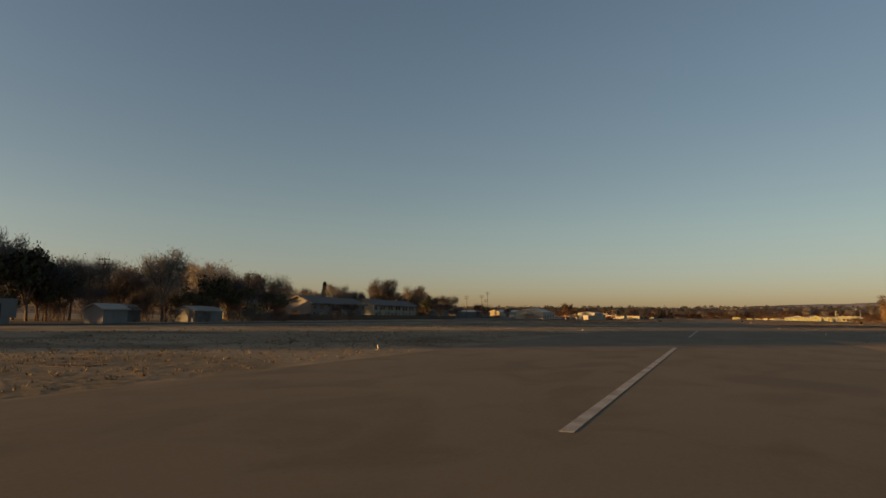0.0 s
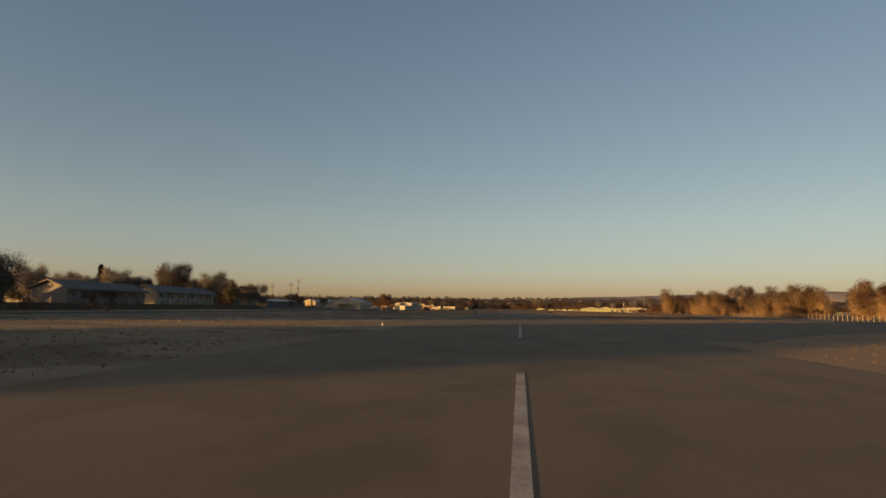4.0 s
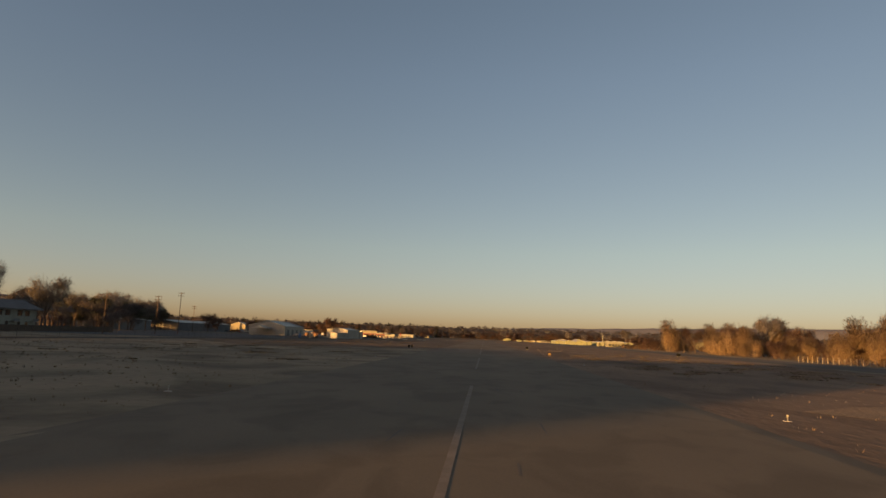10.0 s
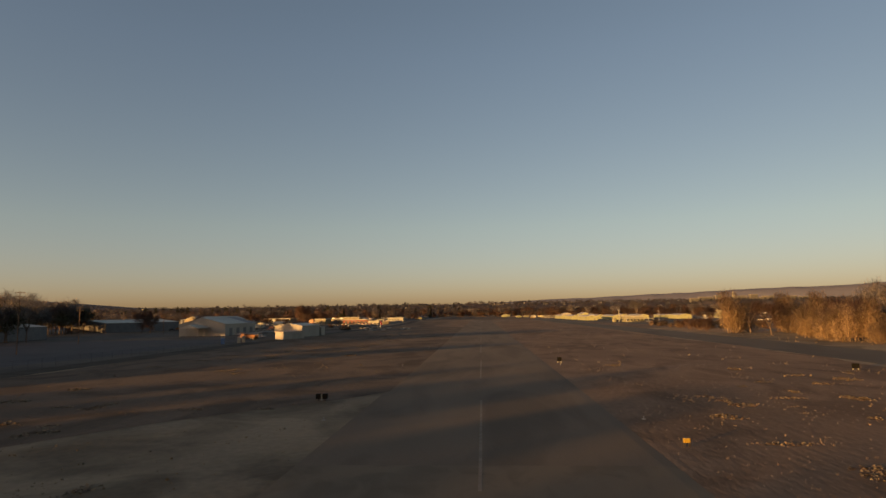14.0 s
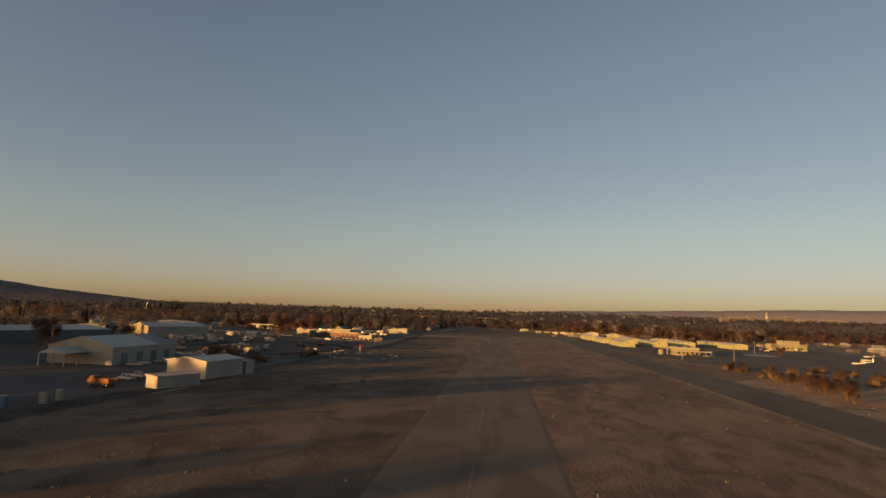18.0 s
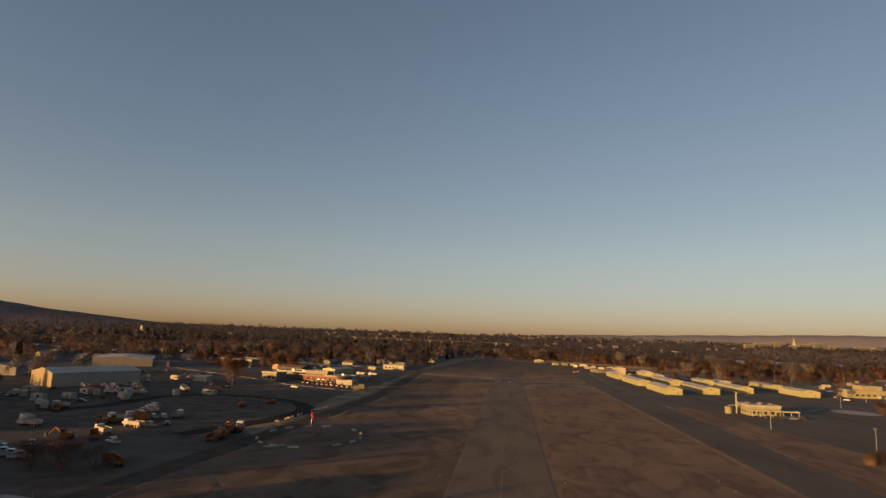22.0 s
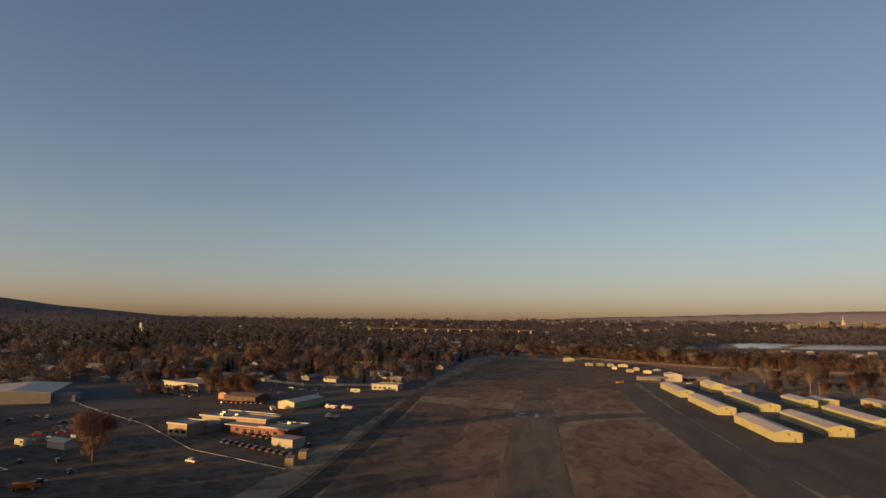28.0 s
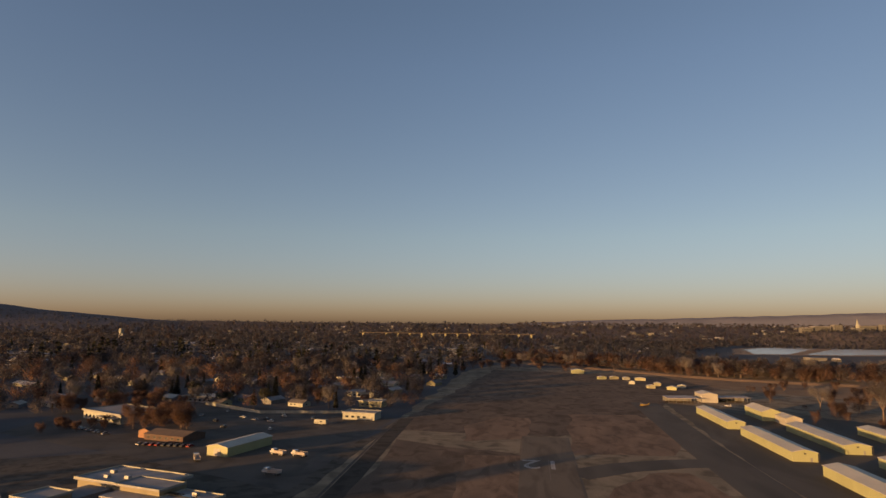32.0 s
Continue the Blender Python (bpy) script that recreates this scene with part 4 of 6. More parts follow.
def ridge(name, x0, y0, x1, y1, h, seed, material, label, depth=500, rough=5.0, wood=0, wooded=11):
    """A long low range with an uneven crest and rolling slopes."""
    n, k_rows = 300, 13
    d = Vector((x1 - x0, y1 - y0, 0)).normalized()
    nrm = Vector((-d.y, d.x, 0))
    verts = []
    for i in range(n + 1):
        k = i / n
        p = Vector((x0 + (x1 - x0) * k, y0 + (y1 - y0) * k, 0))
        top = h(k) * (1 + 0.05 * noise.noise((k * 7, seed, 0)) + 0.03 * noise.noise((k * 26, seed, 5)))
        for j in range(k_rows):
            u = j / (k_rows - 1)
            q = p + nrm * depth * (u - 0.75)
            s = 0.5 - 0.5 * math.cos(math.pi * min(u / 0.75, (1 - u) / 0.25))
            z = top * s + (rough * noise.noise((q.x * 0.012, q.y * 0.012, seed)) + 0.5 * rough * noise.noise((q.x * 0.05, q.y * 0.05, seed))) * s
            verts.append((q.x, q.y, z - 0.5))
    faces = [(i * k_rows + j, (i + 1) * k_rows + j, (i + 1) * k_rows + j + 1, i * k_rows + j + 1) for i in range(n) for j in range(k_rows - 1)]
    me = bpy.data.meshes.new(name)
    me.from_pydata(verts, [], faces)
    tagged(part(name, me, material), label, "hills", kind="structure")
    r = random.Random(seed + 40)
    for _ in range(wood):
        i, j, u = r.randrange(n), r.randrange(wooded), r.random()
        a, b = Vector(verts[i * k_rows + j]), Vector(verts[i * k_rows + j + 1])
        p = a.lerp(b, u) + d * r.uniform(0, 12)
        HILL_TREES.append((p.x, p.y, r.uniform(0.55, 0.95), p.z - 2))


ridge("far_plain", -2300, 3900, 3000, 3900, lambda k: 60, 1, "ridge", "far treeline on the horizon with haze in its colour", 1530, 3.0, wood=6500)
ridge("mountain_range", -300, 4560, 2900, 4080, lambda k: 58 + 30 * min(1, k / 0.2) + 110 * max(0, k - 0.2), 2, "mountain", "mountains on the horizon tinted blue for haze", 500, 2.0)
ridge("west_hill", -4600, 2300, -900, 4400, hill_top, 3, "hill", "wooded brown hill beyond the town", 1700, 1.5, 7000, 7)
ridge("town_rise", 640, 2960, 2300, 2900, lambda k: 50 * min(1, k * 5), 4, "ridge", "low wooded rise under the far civic buildings", 520, 1.0, 5200)
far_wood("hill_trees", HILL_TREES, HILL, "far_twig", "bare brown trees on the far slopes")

# levee with its dirt road
pts = [(-90, 1690), (40, 1600), (160, 1470), (225, 1415), (300, 1385), (414, 1350), (640, 1295), (1000, 1240)]
strip("levee_road", pts, 9, 1.62, "dirt", "pale dirt road on the levee's top")
bm = bmesh.new()
prev = None
for i, p in enumerate(pts):
    a, b = Vector(pts[max(i - 1, 0)]), Vector(pts[min(i + 1, len(pts) - 1)])
    d = (b - a).normalized()
    nx, ny = -d.y, d.x
    ring = [bm.verts.new((p[0] + nx * o, p[1] + ny * o, z)) for o, z in ((-14, 0), (-5, 1.6), (5, 1.6), (14, 0))]
    if prev:
        for j in range(3):
            bm.faces.new((prev[j], ring[j], ring[j + 1], prev[j + 1]))
    prev = ring
bmesh.ops.recalc_face_normals(bm, faces=bm.faces)
tagged(part("levee", bm, "straw"), "long low grassy levee", "levee", kind="structure")

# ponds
patch("pond", [(490, 2150), (565, 2150), (740, 2460), (880, 2700), (780, 2700), (650, 2560), (560, 2430)], 0.06, "water", "pond with the pale sky reflection put in its colour", "water", 6)
patch("pond", [(600, 2150), (680, 2150), (830, 2230), (1150, 2480), (1200, 2720), (935, 2720), (790, 2470)], 0.06, "water", "pond with the pale sky reflection put in its colour", "water", 6)
patch("bank", [(440, 2120), (690, 2110), (860, 2190), (1240, 2460), (1260, 2760), (760, 2740), (540, 2470)], 0.03, "dirt", "bare dirt banks round the ponds", "ground", 8)


def far_blocks(name_w, name_r, spots, label_w, label_r):
    """Plain far houses with gable roofs, joined."""
    r = random.Random(91)
    bw, br = bmesh.new(), bmesh.new()
    for x, y, w, l, h, flat, *up in spots:
        a = r.choice((0, 0.2, 1.57, 1.8)) + r.uniform(-0.06, 0.06)
        m = Matrix.Translation((x, y, up[0] if up else 0)) @ Matrix.Rotation(a, 4, "Z")
        v = [bw.verts.new(m @ Vector((sx * w / 2, sy * l / 2, z))) for z in (-4 if up else 0, h) for sx, sy in ((-1, -1), (1, -1), (1, 1), (-1, 1))]
        for f in ((0, 1, 5, 4), (1, 2, 6, 5), (2, 3, 7, 6), (3, 0, 4, 7)):
            bw.faces.new([v[i] for i in f])
        o = 0.5
        if flat:
            q = [br.verts.new(m @ Vector((sx * (w / 2 + 0.1), sy * (l / 2 + 0.1), h + 0.05))) for sx, sy in ((-1, -1), (1, -1), (1, 1), (-1, 1))]
            br.faces.new(q)
        else:
            rise = w * 0.22
            q = [br.verts.new(m @ Vector((sx * (w / 2 + o), sy * (l / 2 + o), h - 0.1))) for sx, sy in ((-1, -1), (1, -1), (1, 1), (-1, 1))]
            t = [br.verts.new(m @ Vector((0, sy * (l / 2 + o), h + rise))) for sy in (-1, 1)]
            br.faces.new((q[0], q[3], t[1], t[0]))
            br.faces.new((q[2], q[1], t[0], t[1]))
            br.faces.new((q[1], q[0], t[0]))
            br.faces.new((q[3], q[2], t[1]))
    tagged(part(name_w, bw, "far_wall"), label_w, "houses", kind="stuff")
    tagged(part(name_r, br, "far_roof"), label_r, "roofs", kind="stuff")


r = random.Random(17)
spots = []
while len(spots) < 640:
    x, y = r.uniform(-2600, -100), r.uniform(450, 3500)
    if (x < -640 or y > 1480) and x > -0.95 * y - 100 and west_rise(x, y) < 12:
        big = r.random() < 0.2
        spots.append((x, y, r.uniform(14, 30) if big else r.uniform(8, 12), r.uniform(30, 70) if big else r.uniform(11, 18), r.uniform(4, 7) if big else r.uniform(2.8, 4.5), big))
while len(spots) < 900:
    x, y = r.uniform(0, 2600), r.uniform(1700, 4000)
    if not in_pond(x, y) and x < 0.95 * y:
        big = r.random() < 0.2
        spots.append((x, y, r.uniform(14, 26) if big else r.uniform(8, 12), r.uniform(25, 60) if big else r.uniform(11, 18), r.uniform(4, 8) if big else r.uniform(2.8, 4.5), big))
while len(spots) < 970:
    x, y = r.uniform(330, 620), r.uniform(780, 1250)
    if x > 340 + 0.1 * (y - 780):
        spots.append((x, y, r.uniform(5, 9), r.uniform(8, 18), r.uniform(2.6, 4), r.random() < 0.4))
spots = [(*sp, max(0, land(sp[0], sp[1]))) for sp in spots]
far_blocks("far_house_walls", "far_house_roofs", spots, "far house walls among the trees, dimmed for shade", "grey far roofs catching the sky")


def ring(axis, u, half, z0, z1, bar, d0, d1):
    """A rectangular frame in one piece, standing in a wall across the given axis, from depth d0 to d1."""
    bm = bmesh.new()
    loops = []
    for d in (d0, d1):
        for k in (0.0, bar):
            corners = ((u - half + k, z0 + k), (u + half - k, z0 + k), (u + half - k, z1 - k), (u - half + k, z1 - k))
            loops.append([bm.verts.new((d, a, z) if axis == "x" else (a, d, z)) for a, z in corners])
    for a, b in ((0, 1), (2, 3), (0, 2), (1, 3)):
        for i in range(4):
            j = (i + 1) % 4
            bm.faces.new((loops[a][i], loops[a][j], loops[b][j], loops[b][i]))
    bmesh.ops.recalc_face_normals(bm, faces=bm.faces)
    return bm


def windows(parent, spots, w, h, face, name="window", frame="white_wall"):
    """Windows on a wall: a proud frame and a dark pane each. face: axis and sign of the wall's outside, and its place."""
    axis, sign, at = face
    for u, z in spots:
        def slab(du, z0, z1, d0, d1):
            lo, hi = sorted((at + sign * d0, at + sign * d1))
            return (lo, hi, u - du, u + du, z0, z1) if axis == "x" else (u - du, u + du, lo, hi, z0, z1)
        f = part(name, ring(axis, u, w / 2 + 0.08, z, z + h, 0.08, at - sign * 0.02, at + sign * 0.06), frame, parent)
        part("pane", boxes(slab(w / 2, z + 0.08, z + h - 0.08, -0.02, 0.03)), "glass", f)


def gable(parent, w, l, eave, ridge_z, wall, roof, along="y", over=0.35, thick=0.18, y0=0.0):
    """Walls with gable ends, and two roof slopes, about the parent's origin."""
    part("wall", prism([(-w / 2, 0), (w / 2, 0), (w / 2, eave), (0, ridge_z), (-w / 2, eave)], y0 - l / 2, y0 + l / 2, along), wall, parent)
    k = (ridge_z - eave) / (w / 2)
    lo = eave - over * k
    for s in (-1, 1):
        part("roof", prism([(0, ridge_z + 0.01), (s * (w / 2 + over), lo + 0.01), (s * (w / 2 + over), lo + thick), (0, ridge_z + thick)], y0 - l / 2 - over, y0 + l / 2 + over, along), roof, parent)


def t_hangar(x0, x1, y0, y1, eave=4.3, ridge_z=5.6, wall="cream", roof="roof_metal", label="long cream metal aircraft hangar with a low gable roof", turn=0.8, doors=True):
    w, l = x1 - x0, y1 - y0
    t = thing("aircraft_hangar", label, "hangar", (x0 + x1) / 2, (y0 + y1) / 2, 0, turn, "rows of aircraft hangars")
    gable(t, w, l, eave, ridge_z, wall, roof)
    if doors:
        n = max(3, int(l / 11.5))
        for s in (-1, 1):
            for i in range(n):
                yc = -l / 2 + l * (i + 0.5) / n
                xs = sorted((s * w / 2, s * (w / 2 + 0.07)))
                part("hangar_door", boxes((*xs, yc - l / n / 2 + 0.25, yc + l / n / 2 - 0.25, 0.05, eave - 0.55)), wall, t)
        for s in (-1, 1):
            yy = sorted((s * l / 2, s * (l / 2 + 1.3)))
            part("door_track", boxes((w / 2 + 0.05, w / 2 + 0.25, *yy, eave - 0.5, eave - 0.3), (w / 2 + 0.05, w / 2 + 0.25, s * (l / 2 + 1.2) - 0.08, s * (l / 2 + 1.2) + 0.08, 0, eave - 0.3)), "dark_metal", t, "dark steel door track")
        part("vent", boxes((-0.5, 0.5, -l / 2 - 0.06, -l / 2, eave - 0.9, eave - 0.2)), "dark_metal", t, "dark louvred gable vent")
        part("door", boxes((w * 0.2, w * 0.2 + 1.0, -l / 2 - 0.06, -l / 2, 0.0, 2.05)), "grey_wall", t)
    return t


t_hangar(113.2, 125.6, 885, 944)
t_hangar(110.8, 122.0, 971, 1040)
t_hangar(108.5, 119.0, 1060, 1128)
t_hangar(146.0, 158.6, 906, 966, label="long cream hangar partly in shade, grey metal roof")
t_hangar(143.4, 156.0, 993, 1061, label="long cream hangar partly in shade, grey metal roof")
t_hangar(183.0, 194.5, 937, 997, label="long cream hangar with a grey metal roof")
t_hangar(180.0, 192.0, 1024, 1055, label="short cream aircraft hangar with metal roof")
t_hangar(196.0, 211.0, 1036, 1056, 3.8, 4.8, label="short cream aircraft hangar with metal roof")
t_hangar(226.0, 240.0, 926, 966, label="long cream hangar with a grey metal roof")
t_hangar(232.0, 244.0, 1000, 1050, 3.8, 4.8, label="short cream aircraft hangar with metal roof")
t_hangar(142.0, 154.0, 1098, 1130, 6.0, 8.2, doors=False, label="tall cream gabled maintenance hangar")
t_hangar(150.0, 160.0, 1080, 1097, 4.6, 6.2, wall="white_metal", doors=False, label="small gabled hangar annex with pale walls")
t_hangar(128.0, 141.0, 1192, 1212, 6.4, 8.0, wall="white_metal", doors=False, label="white gabled hangar at the apron's end")
def shelter(x, y, w, l, h, label):
    """A flat-roofed open shelter on posts."""
    t = thing("open_shelter", label, "shelter", x, y, 0, 2, "shelters at the apron's end")
    part("roof", prism([(-w / 2, h), (w / 2, h + 0.5), (w / 2, h + 0.75), (-w / 2, h + 0.25)], -l / 2, l / 2), "roof_rust", t)
    part("back_wall", boxes((-w / 2 + 0.4, w / 2 - 0.4, l / 2 - 0.6, l / 2 - 0.4, 0, h)), "grey_wall", t)
    for i in range(5):
        for yy in (-l / 2 + 0.5, 0):
            xx = -w / 2 + 0.5 + i * (w - 1) / 4
            part("post", boxes((xx - 0.12, xx + 0.12, yy - 0.12, yy + 0.12, 0, h)), "steel", t)


shelter(155, 1203, 26, 16, 3.6, "low open-fronted shelter with grey roof")
shelter(111, 1190, 24, 20, 3.8, "open aircraft shelter with weathered metal roof")
t_hangar(40.0, 56.0, 1464, 1476, 4.2, 5.6, doors=False, label="lone pale barn past the runway's end")
for x, y, w, l in ((70, 1392, 9, 6), (84, 1396, 10, 5), (97, 1390, 7, 6), (112, 1386, 12, 6), (126, 1290, 9, 8), (108, 1300, 7, 6), (140, 1310, 8, 7), (120, 1330, 7, 9), (96, 1340, 6, 5)):
    t = thing("shed", "small pale shed near the levee", "shed", x, y, 0, rng.uniform(-20, 20), "sheds by the levee")
    gable(t, w, l, 2.6, 3.6, rng.choice(("white_wall", "stucco", "cream")), "roof_metal")

# terminal with its colonnade and mast
t = thing("terminal_building", "cream flat-roofed airport building with columned canopy", "building", 133.5, 771, 0, 1.0)
part("wall", boxes((-6.1, 10.6, -7.2, 8.6, 0, 5.0)), "stucco", t)
part("parapet", boxes((-6.3, 10.8, -7.4, -7.05, 4.4, 5.7), (-6.3, 10.8, 8.45, 8.8, 4.4, 5.7), (-6.3, -5.95, -7.05, 8.45, 4.4, 5.7), (10.45, 10.8, -7.05, 8.45, 4.4, 5.7)), "white_wall", t)
part("flat_roof", boxes((-5.9, 10.4, -7.0, 8.4, 5.0, 5.5)), "membrane", t)
part("canopy", boxes((-6.4, 17.6, -12.6, -7.5, 3.1, 3.3)), "roof_rust", t, "weathered brown canopy roof")
part("fascia", boxes((-6.5, 17.7, -12.75, -12.6, 2.95, 3.5), (-6.55, -6.4, -12.6, -7.5, 2.95, 3.5), (17.6, 17.75, -12.6, -7.5, 2.95, 3.5)), "white_wall", t, "white canopy fascia")
for i in range(7):
    part("column", boxes((-6.3 + i * 3.9, -6.0 + i * 3.9, -12.5, -12.2, 0, 3.1)), "white_wall", t)
windows(t, [(-3.6 + 3.2 * i, 1.0) for i in range(4)], 2.0, 1.7, ("y", -1, -7.2))
windows(t, [(-3 + 3.6 * i, 1.2) for i in range(3)], 1.8, 1.5, ("x", -1, -6.1))
part("door", boxes((8.2, 9.8, -7.28, -7.2, 0, 2.2)), "glass", t)
for x, y in ((-3, 3), (1.5, -2), (4.5, 4), (8, 0)):
    part("roof_unit", boxes((x - 0.9, x + 0.9, y - 0.8, y + 0.8, 5.5, 6.3)), "steel", t)
t = thing("fuel_tank", "squat cream storage tank beside the airport building", "tank", 119.5, 770)
part("shell", tube(bmesh.new(), (0, 0, 0), (0, 0, 3.6), 1.9, 1.9, 16), "stucco", t)
part("pipe", boxes((0.5, 4.6, -0.12, 0.12, 4.3, 4.55), (-0.1, 0.14, -0.12, 0.12, 3.6, 4.55)), "white_wall", t)
t = thing("beacon_mast", "pale slender mast beside the airport building", "mast", 124.3, 772)
part("mast", tube(bmesh.new(), (0, 0, 0), (0, 0, 10.6), 0.5, 0.4, 8), "white_wall", t)
part("lamp_head", boxes((-0.75, 0.75, -0.75, 0.75, 10.6, 11.5)), "steel", t)
t = thing("block_building", "pale two-level block building beyond the apron", "building", 290, 955, 0, 5)
part("wall", boxes((-18, 14, -9, 9, 0, 6), (-8, 8, -6, 6, 6, 9.5)), "stucco", t)
part("flat_roof", boxes((-18.3, 14.3, -9.3, 9.3, 6, 6.25)), "membrane", t)
part("upper_roof", boxes((-8.3, 8.3, -6.3, 6.3, 9.5, 9.8)), "membrane", t)
windows(t, [(-14 + 4.5 * i, 1.6) for i in range(6)], 2.4, 1.6, ("y", -1, -9))

# west yard: sheds and the big hall
t = thing("metal_hall", "large grey metal hall with white gable and porch", "hall", -147, 540)
gable(t, 25, 42, 6.2, 9.6, "white_metal", "roof_metal")
part("roof_panel", prism([(0.2, 9.83), (12.8, 6.33), (12.8, 6.38), (0.2, 9.88)], 9, 21.5), "membrane", t, "paler newer roof section")
for i in range(4):
    part("roller_door", boxes((12.5, 12.6, -16 + i * 9.5, -12 + i * 9.5, 0, 4)), "grey_wall", t)
part("porch_roof", prism([(-6, 4.4), (4, 4.4), (-1, 6.2)], -34, -21.4), "roof_metal", t)
for x in (-5.6, 3.6):
    for y in (-33.5, -27):
        part("porch_post", boxes((x - 0.15, x + 0.15, y - 0.15, y + 0.15, 0, 4.4)), "white_metal", t)
t = thing("metal_shed", "pale gabled metal shed beside the field fence", "shed", -90, 500, 0, -10)
gable(t, 14, 19, 5.2, 6.3, "white_metal", "roof_metal")
part("door", boxes((7.0, 7.08, -2, 2, 0, 3.6)), "white_metal", t)
part("lean_to", boxes((1, 7, 11.5, 16, 0, 4.2)), "white_metal", t)
part("lean_to_roof", boxes((0.8, 7.2, 9.9, 16.2, 4.2, 4.4)), "roof_rust", t)
t = thing("container_shed", "low weathered grey storage shed by the fence", "shed", -84.5, 471, 0, -25)
part("wall", boxes((-2.4, 2.4, -6.5, 6.5, 0, 3.1)), "white_metal", t)
part("roof", prism([(-2.7, 3.1), (2.7, 3.1), (2.7, 3.3), (-2.7, 3.6)], -6.8, 6.8), "roof_rust", t)
for i in range(3):
    part("door", boxes((2.4, 2.47, -5.5 + i * 4, -3.2 + i * 4, 0, 2.4)), "white_metal", t)
t = thing("metal_hall", "long low hall with tan gable end and grey roof", "hall", -246, 738, 0, -22)
gable(t, 20, 52, 7.5, 10.0, "white_metal", "roof_metal", "y", y0=10)
part("gable_panel", prism([(-10, 0), (10, 0), (10, 7.4), (0, 9.9), (-10, 7.4)], -16.2, -16.05), "tan_wall", t, "sunlit tan gable wall")
t = thing("metal_hall", "wide grey-roofed industrial hall in the yard", "hall", -262, 640, 0, -12)
gable(t, 34, 70, 6.5, 8.6, "grey_wall", "roof_metal")
t = thing("metal_hall", "large pale flat-roofed hall beside the street", "hall", -345, 935, 0, 30)
gable(t, 46, 66, 6.5, 8.0, "grey_wall", "roof_metal")
part("annex", boxes((22.8, 36, -30, -10, 0, 4.5)), "grey_wall", t)
for x, y, w, l, tn in ((-330, 560, 30, 55, -8), (-400, 640, 26, 60, 20), (-420, 760, 24, 48, 15), (-332, 792, 24, 44, 20), (-470, 880, 30, 60, 25), (-230, 480, 24, 40, 0), (-300, 450, 30, 50, 5), (-390, 470, 26, 60, -5), (-500, 560, 34, 60, 10)):
    t = thing("metal_hall", "grey-roofed industrial building in the works yard", "hall", x, y, 0, tn, "industrial halls west of the field")
    gable(t, w, l, rng.uniform(4.5, 6.5), rng.uniform(7, 8.6), "white_wall" if y == 792 else "grey_wall", rng.choice(("roof_metal", "roof_rust", "membrane")))

def rim(parent, x0, x1, y0, y1, z, h=0.45):
    """A raised edge round a flat roof."""
    part("parapet", boxes((x0, x1, y0, y0 + 0.35, z, z + h), (x0, x1, y1 - 0.35, y1, z, z + h), (x0, x0 + 0.35, y0 + 0.35, y1 - 0.35, z, z + h), (x1 - 0.35, x1, y0 + 0.35, y1 - 0.35, z, z + h)), "white_wall", parent)


# low modern building with the red wall
t = thing("low_building", "modern low building with red panel wall and flat roofs", "building", -145, 853, 0, -14)
part("wall", boxes((-30, 4, 4, 22, 0, 5.0)), "tan_wall", t)
part("flat_roof", boxes((-31, 6, 3, 23, 5.0, 5.5)), "membrane", t)
part("wing_wall", boxes((-2, 30, -6, 8, 0, 4.2)), "red_panel", t, "dark red panel wall")
part("wing_roof", boxes((-5, 33, -7.5, 10, 4.2, 4.7)), "membrane", t)
part("clerestory", boxes((-4, 14, 0, 9, 4.7, 6.6)), "tan_wall", t)
part("clerestory_roof", boxes((-5.5, 15.5, -1.5, 10, 6.6, 7.0)), "membrane", t)
part("west_block", boxes((-26, -14, -22, -10, 0, 5.2)), "tan_wall", t)
part("west_roof", boxes((-26.5, -13.5, -22.5, -9.5, 5.2, 5.6)), "membrane", t)
part("link", boxes((-24, -12, -10, 4, 0, 3.6)), "grey_wall", t)
windows(t, [(-24 + 4 * i, 1.2) for i in range(3)], 2.8, 1.6, ("y", -1, -22))
windows(t, [(2 + 4.5 * i, 1.2) for i in range(6)], 2.6, 1.8, ("y", -1, -6))
part("solar_rack", boxes((8, 26, 2, 4.5, 5.0, 5.2)), "glass", t)
rim(t, -31, 6, 3, 23, 5.5)
rim(t, 15.6, 33, -7.5, 10, 4.7)
rim(t, -26.5, -13.5, -22.5, -9.5, 5.6)
rim(t, -5.5, 15.5, -1.5, 10, 7.0, 0.3)
for x, y in ((-24, 14), (-12, 10), (-20, 8), (24, 6)):
    part("roof_unit", boxes((x - 1, x + 1, y - 0.8, y + 0.8, 4.7 if x > 0 else 5.5, 5.8 if x > 0 else 6.6)), "steel", t)
t = thing("site_office", "small pale site office with flat roof", "building", -109, 826, 0, -20)
part("wall", boxes((-7, 3, -4, 4, 0, 3.4), (3.0, 7, -6, 2, 0, 4.2)), "white_wall", t)
part("flat_roof", boxes((-7.3, 2.9, -4.3, 4.3, 3.4, 3.65)), "membrane", t)
part("door", boxes((-3, -2, -4.08, -4.0, 0, 2.05)), "grey_wall", t)
for x, y in ((-95, 793), (-94.5, 805)):
    t = thing("storage_container", "tan steel storage container on gravel", "container", x, y, 0, 15)
    part("shell", boxes((-1.6, 1.6, -3.2, 3.2, 0.1, 3.0)), "tan_wall", t)
    part("door", boxes((-1.5, -0.05, -3.27, -3.2, 0.2, 2.8), (0.05, 1.5, -3.27, -3.2, 0.2, 2.8)), "tan_wall", t)
t = thing("long_shed", "long cream metal shed with sunlit wall", "shed", -151, 946, 0, -13)
gable(t, 12, 33, 4.2, 5.4, "cream", "roof_metal")
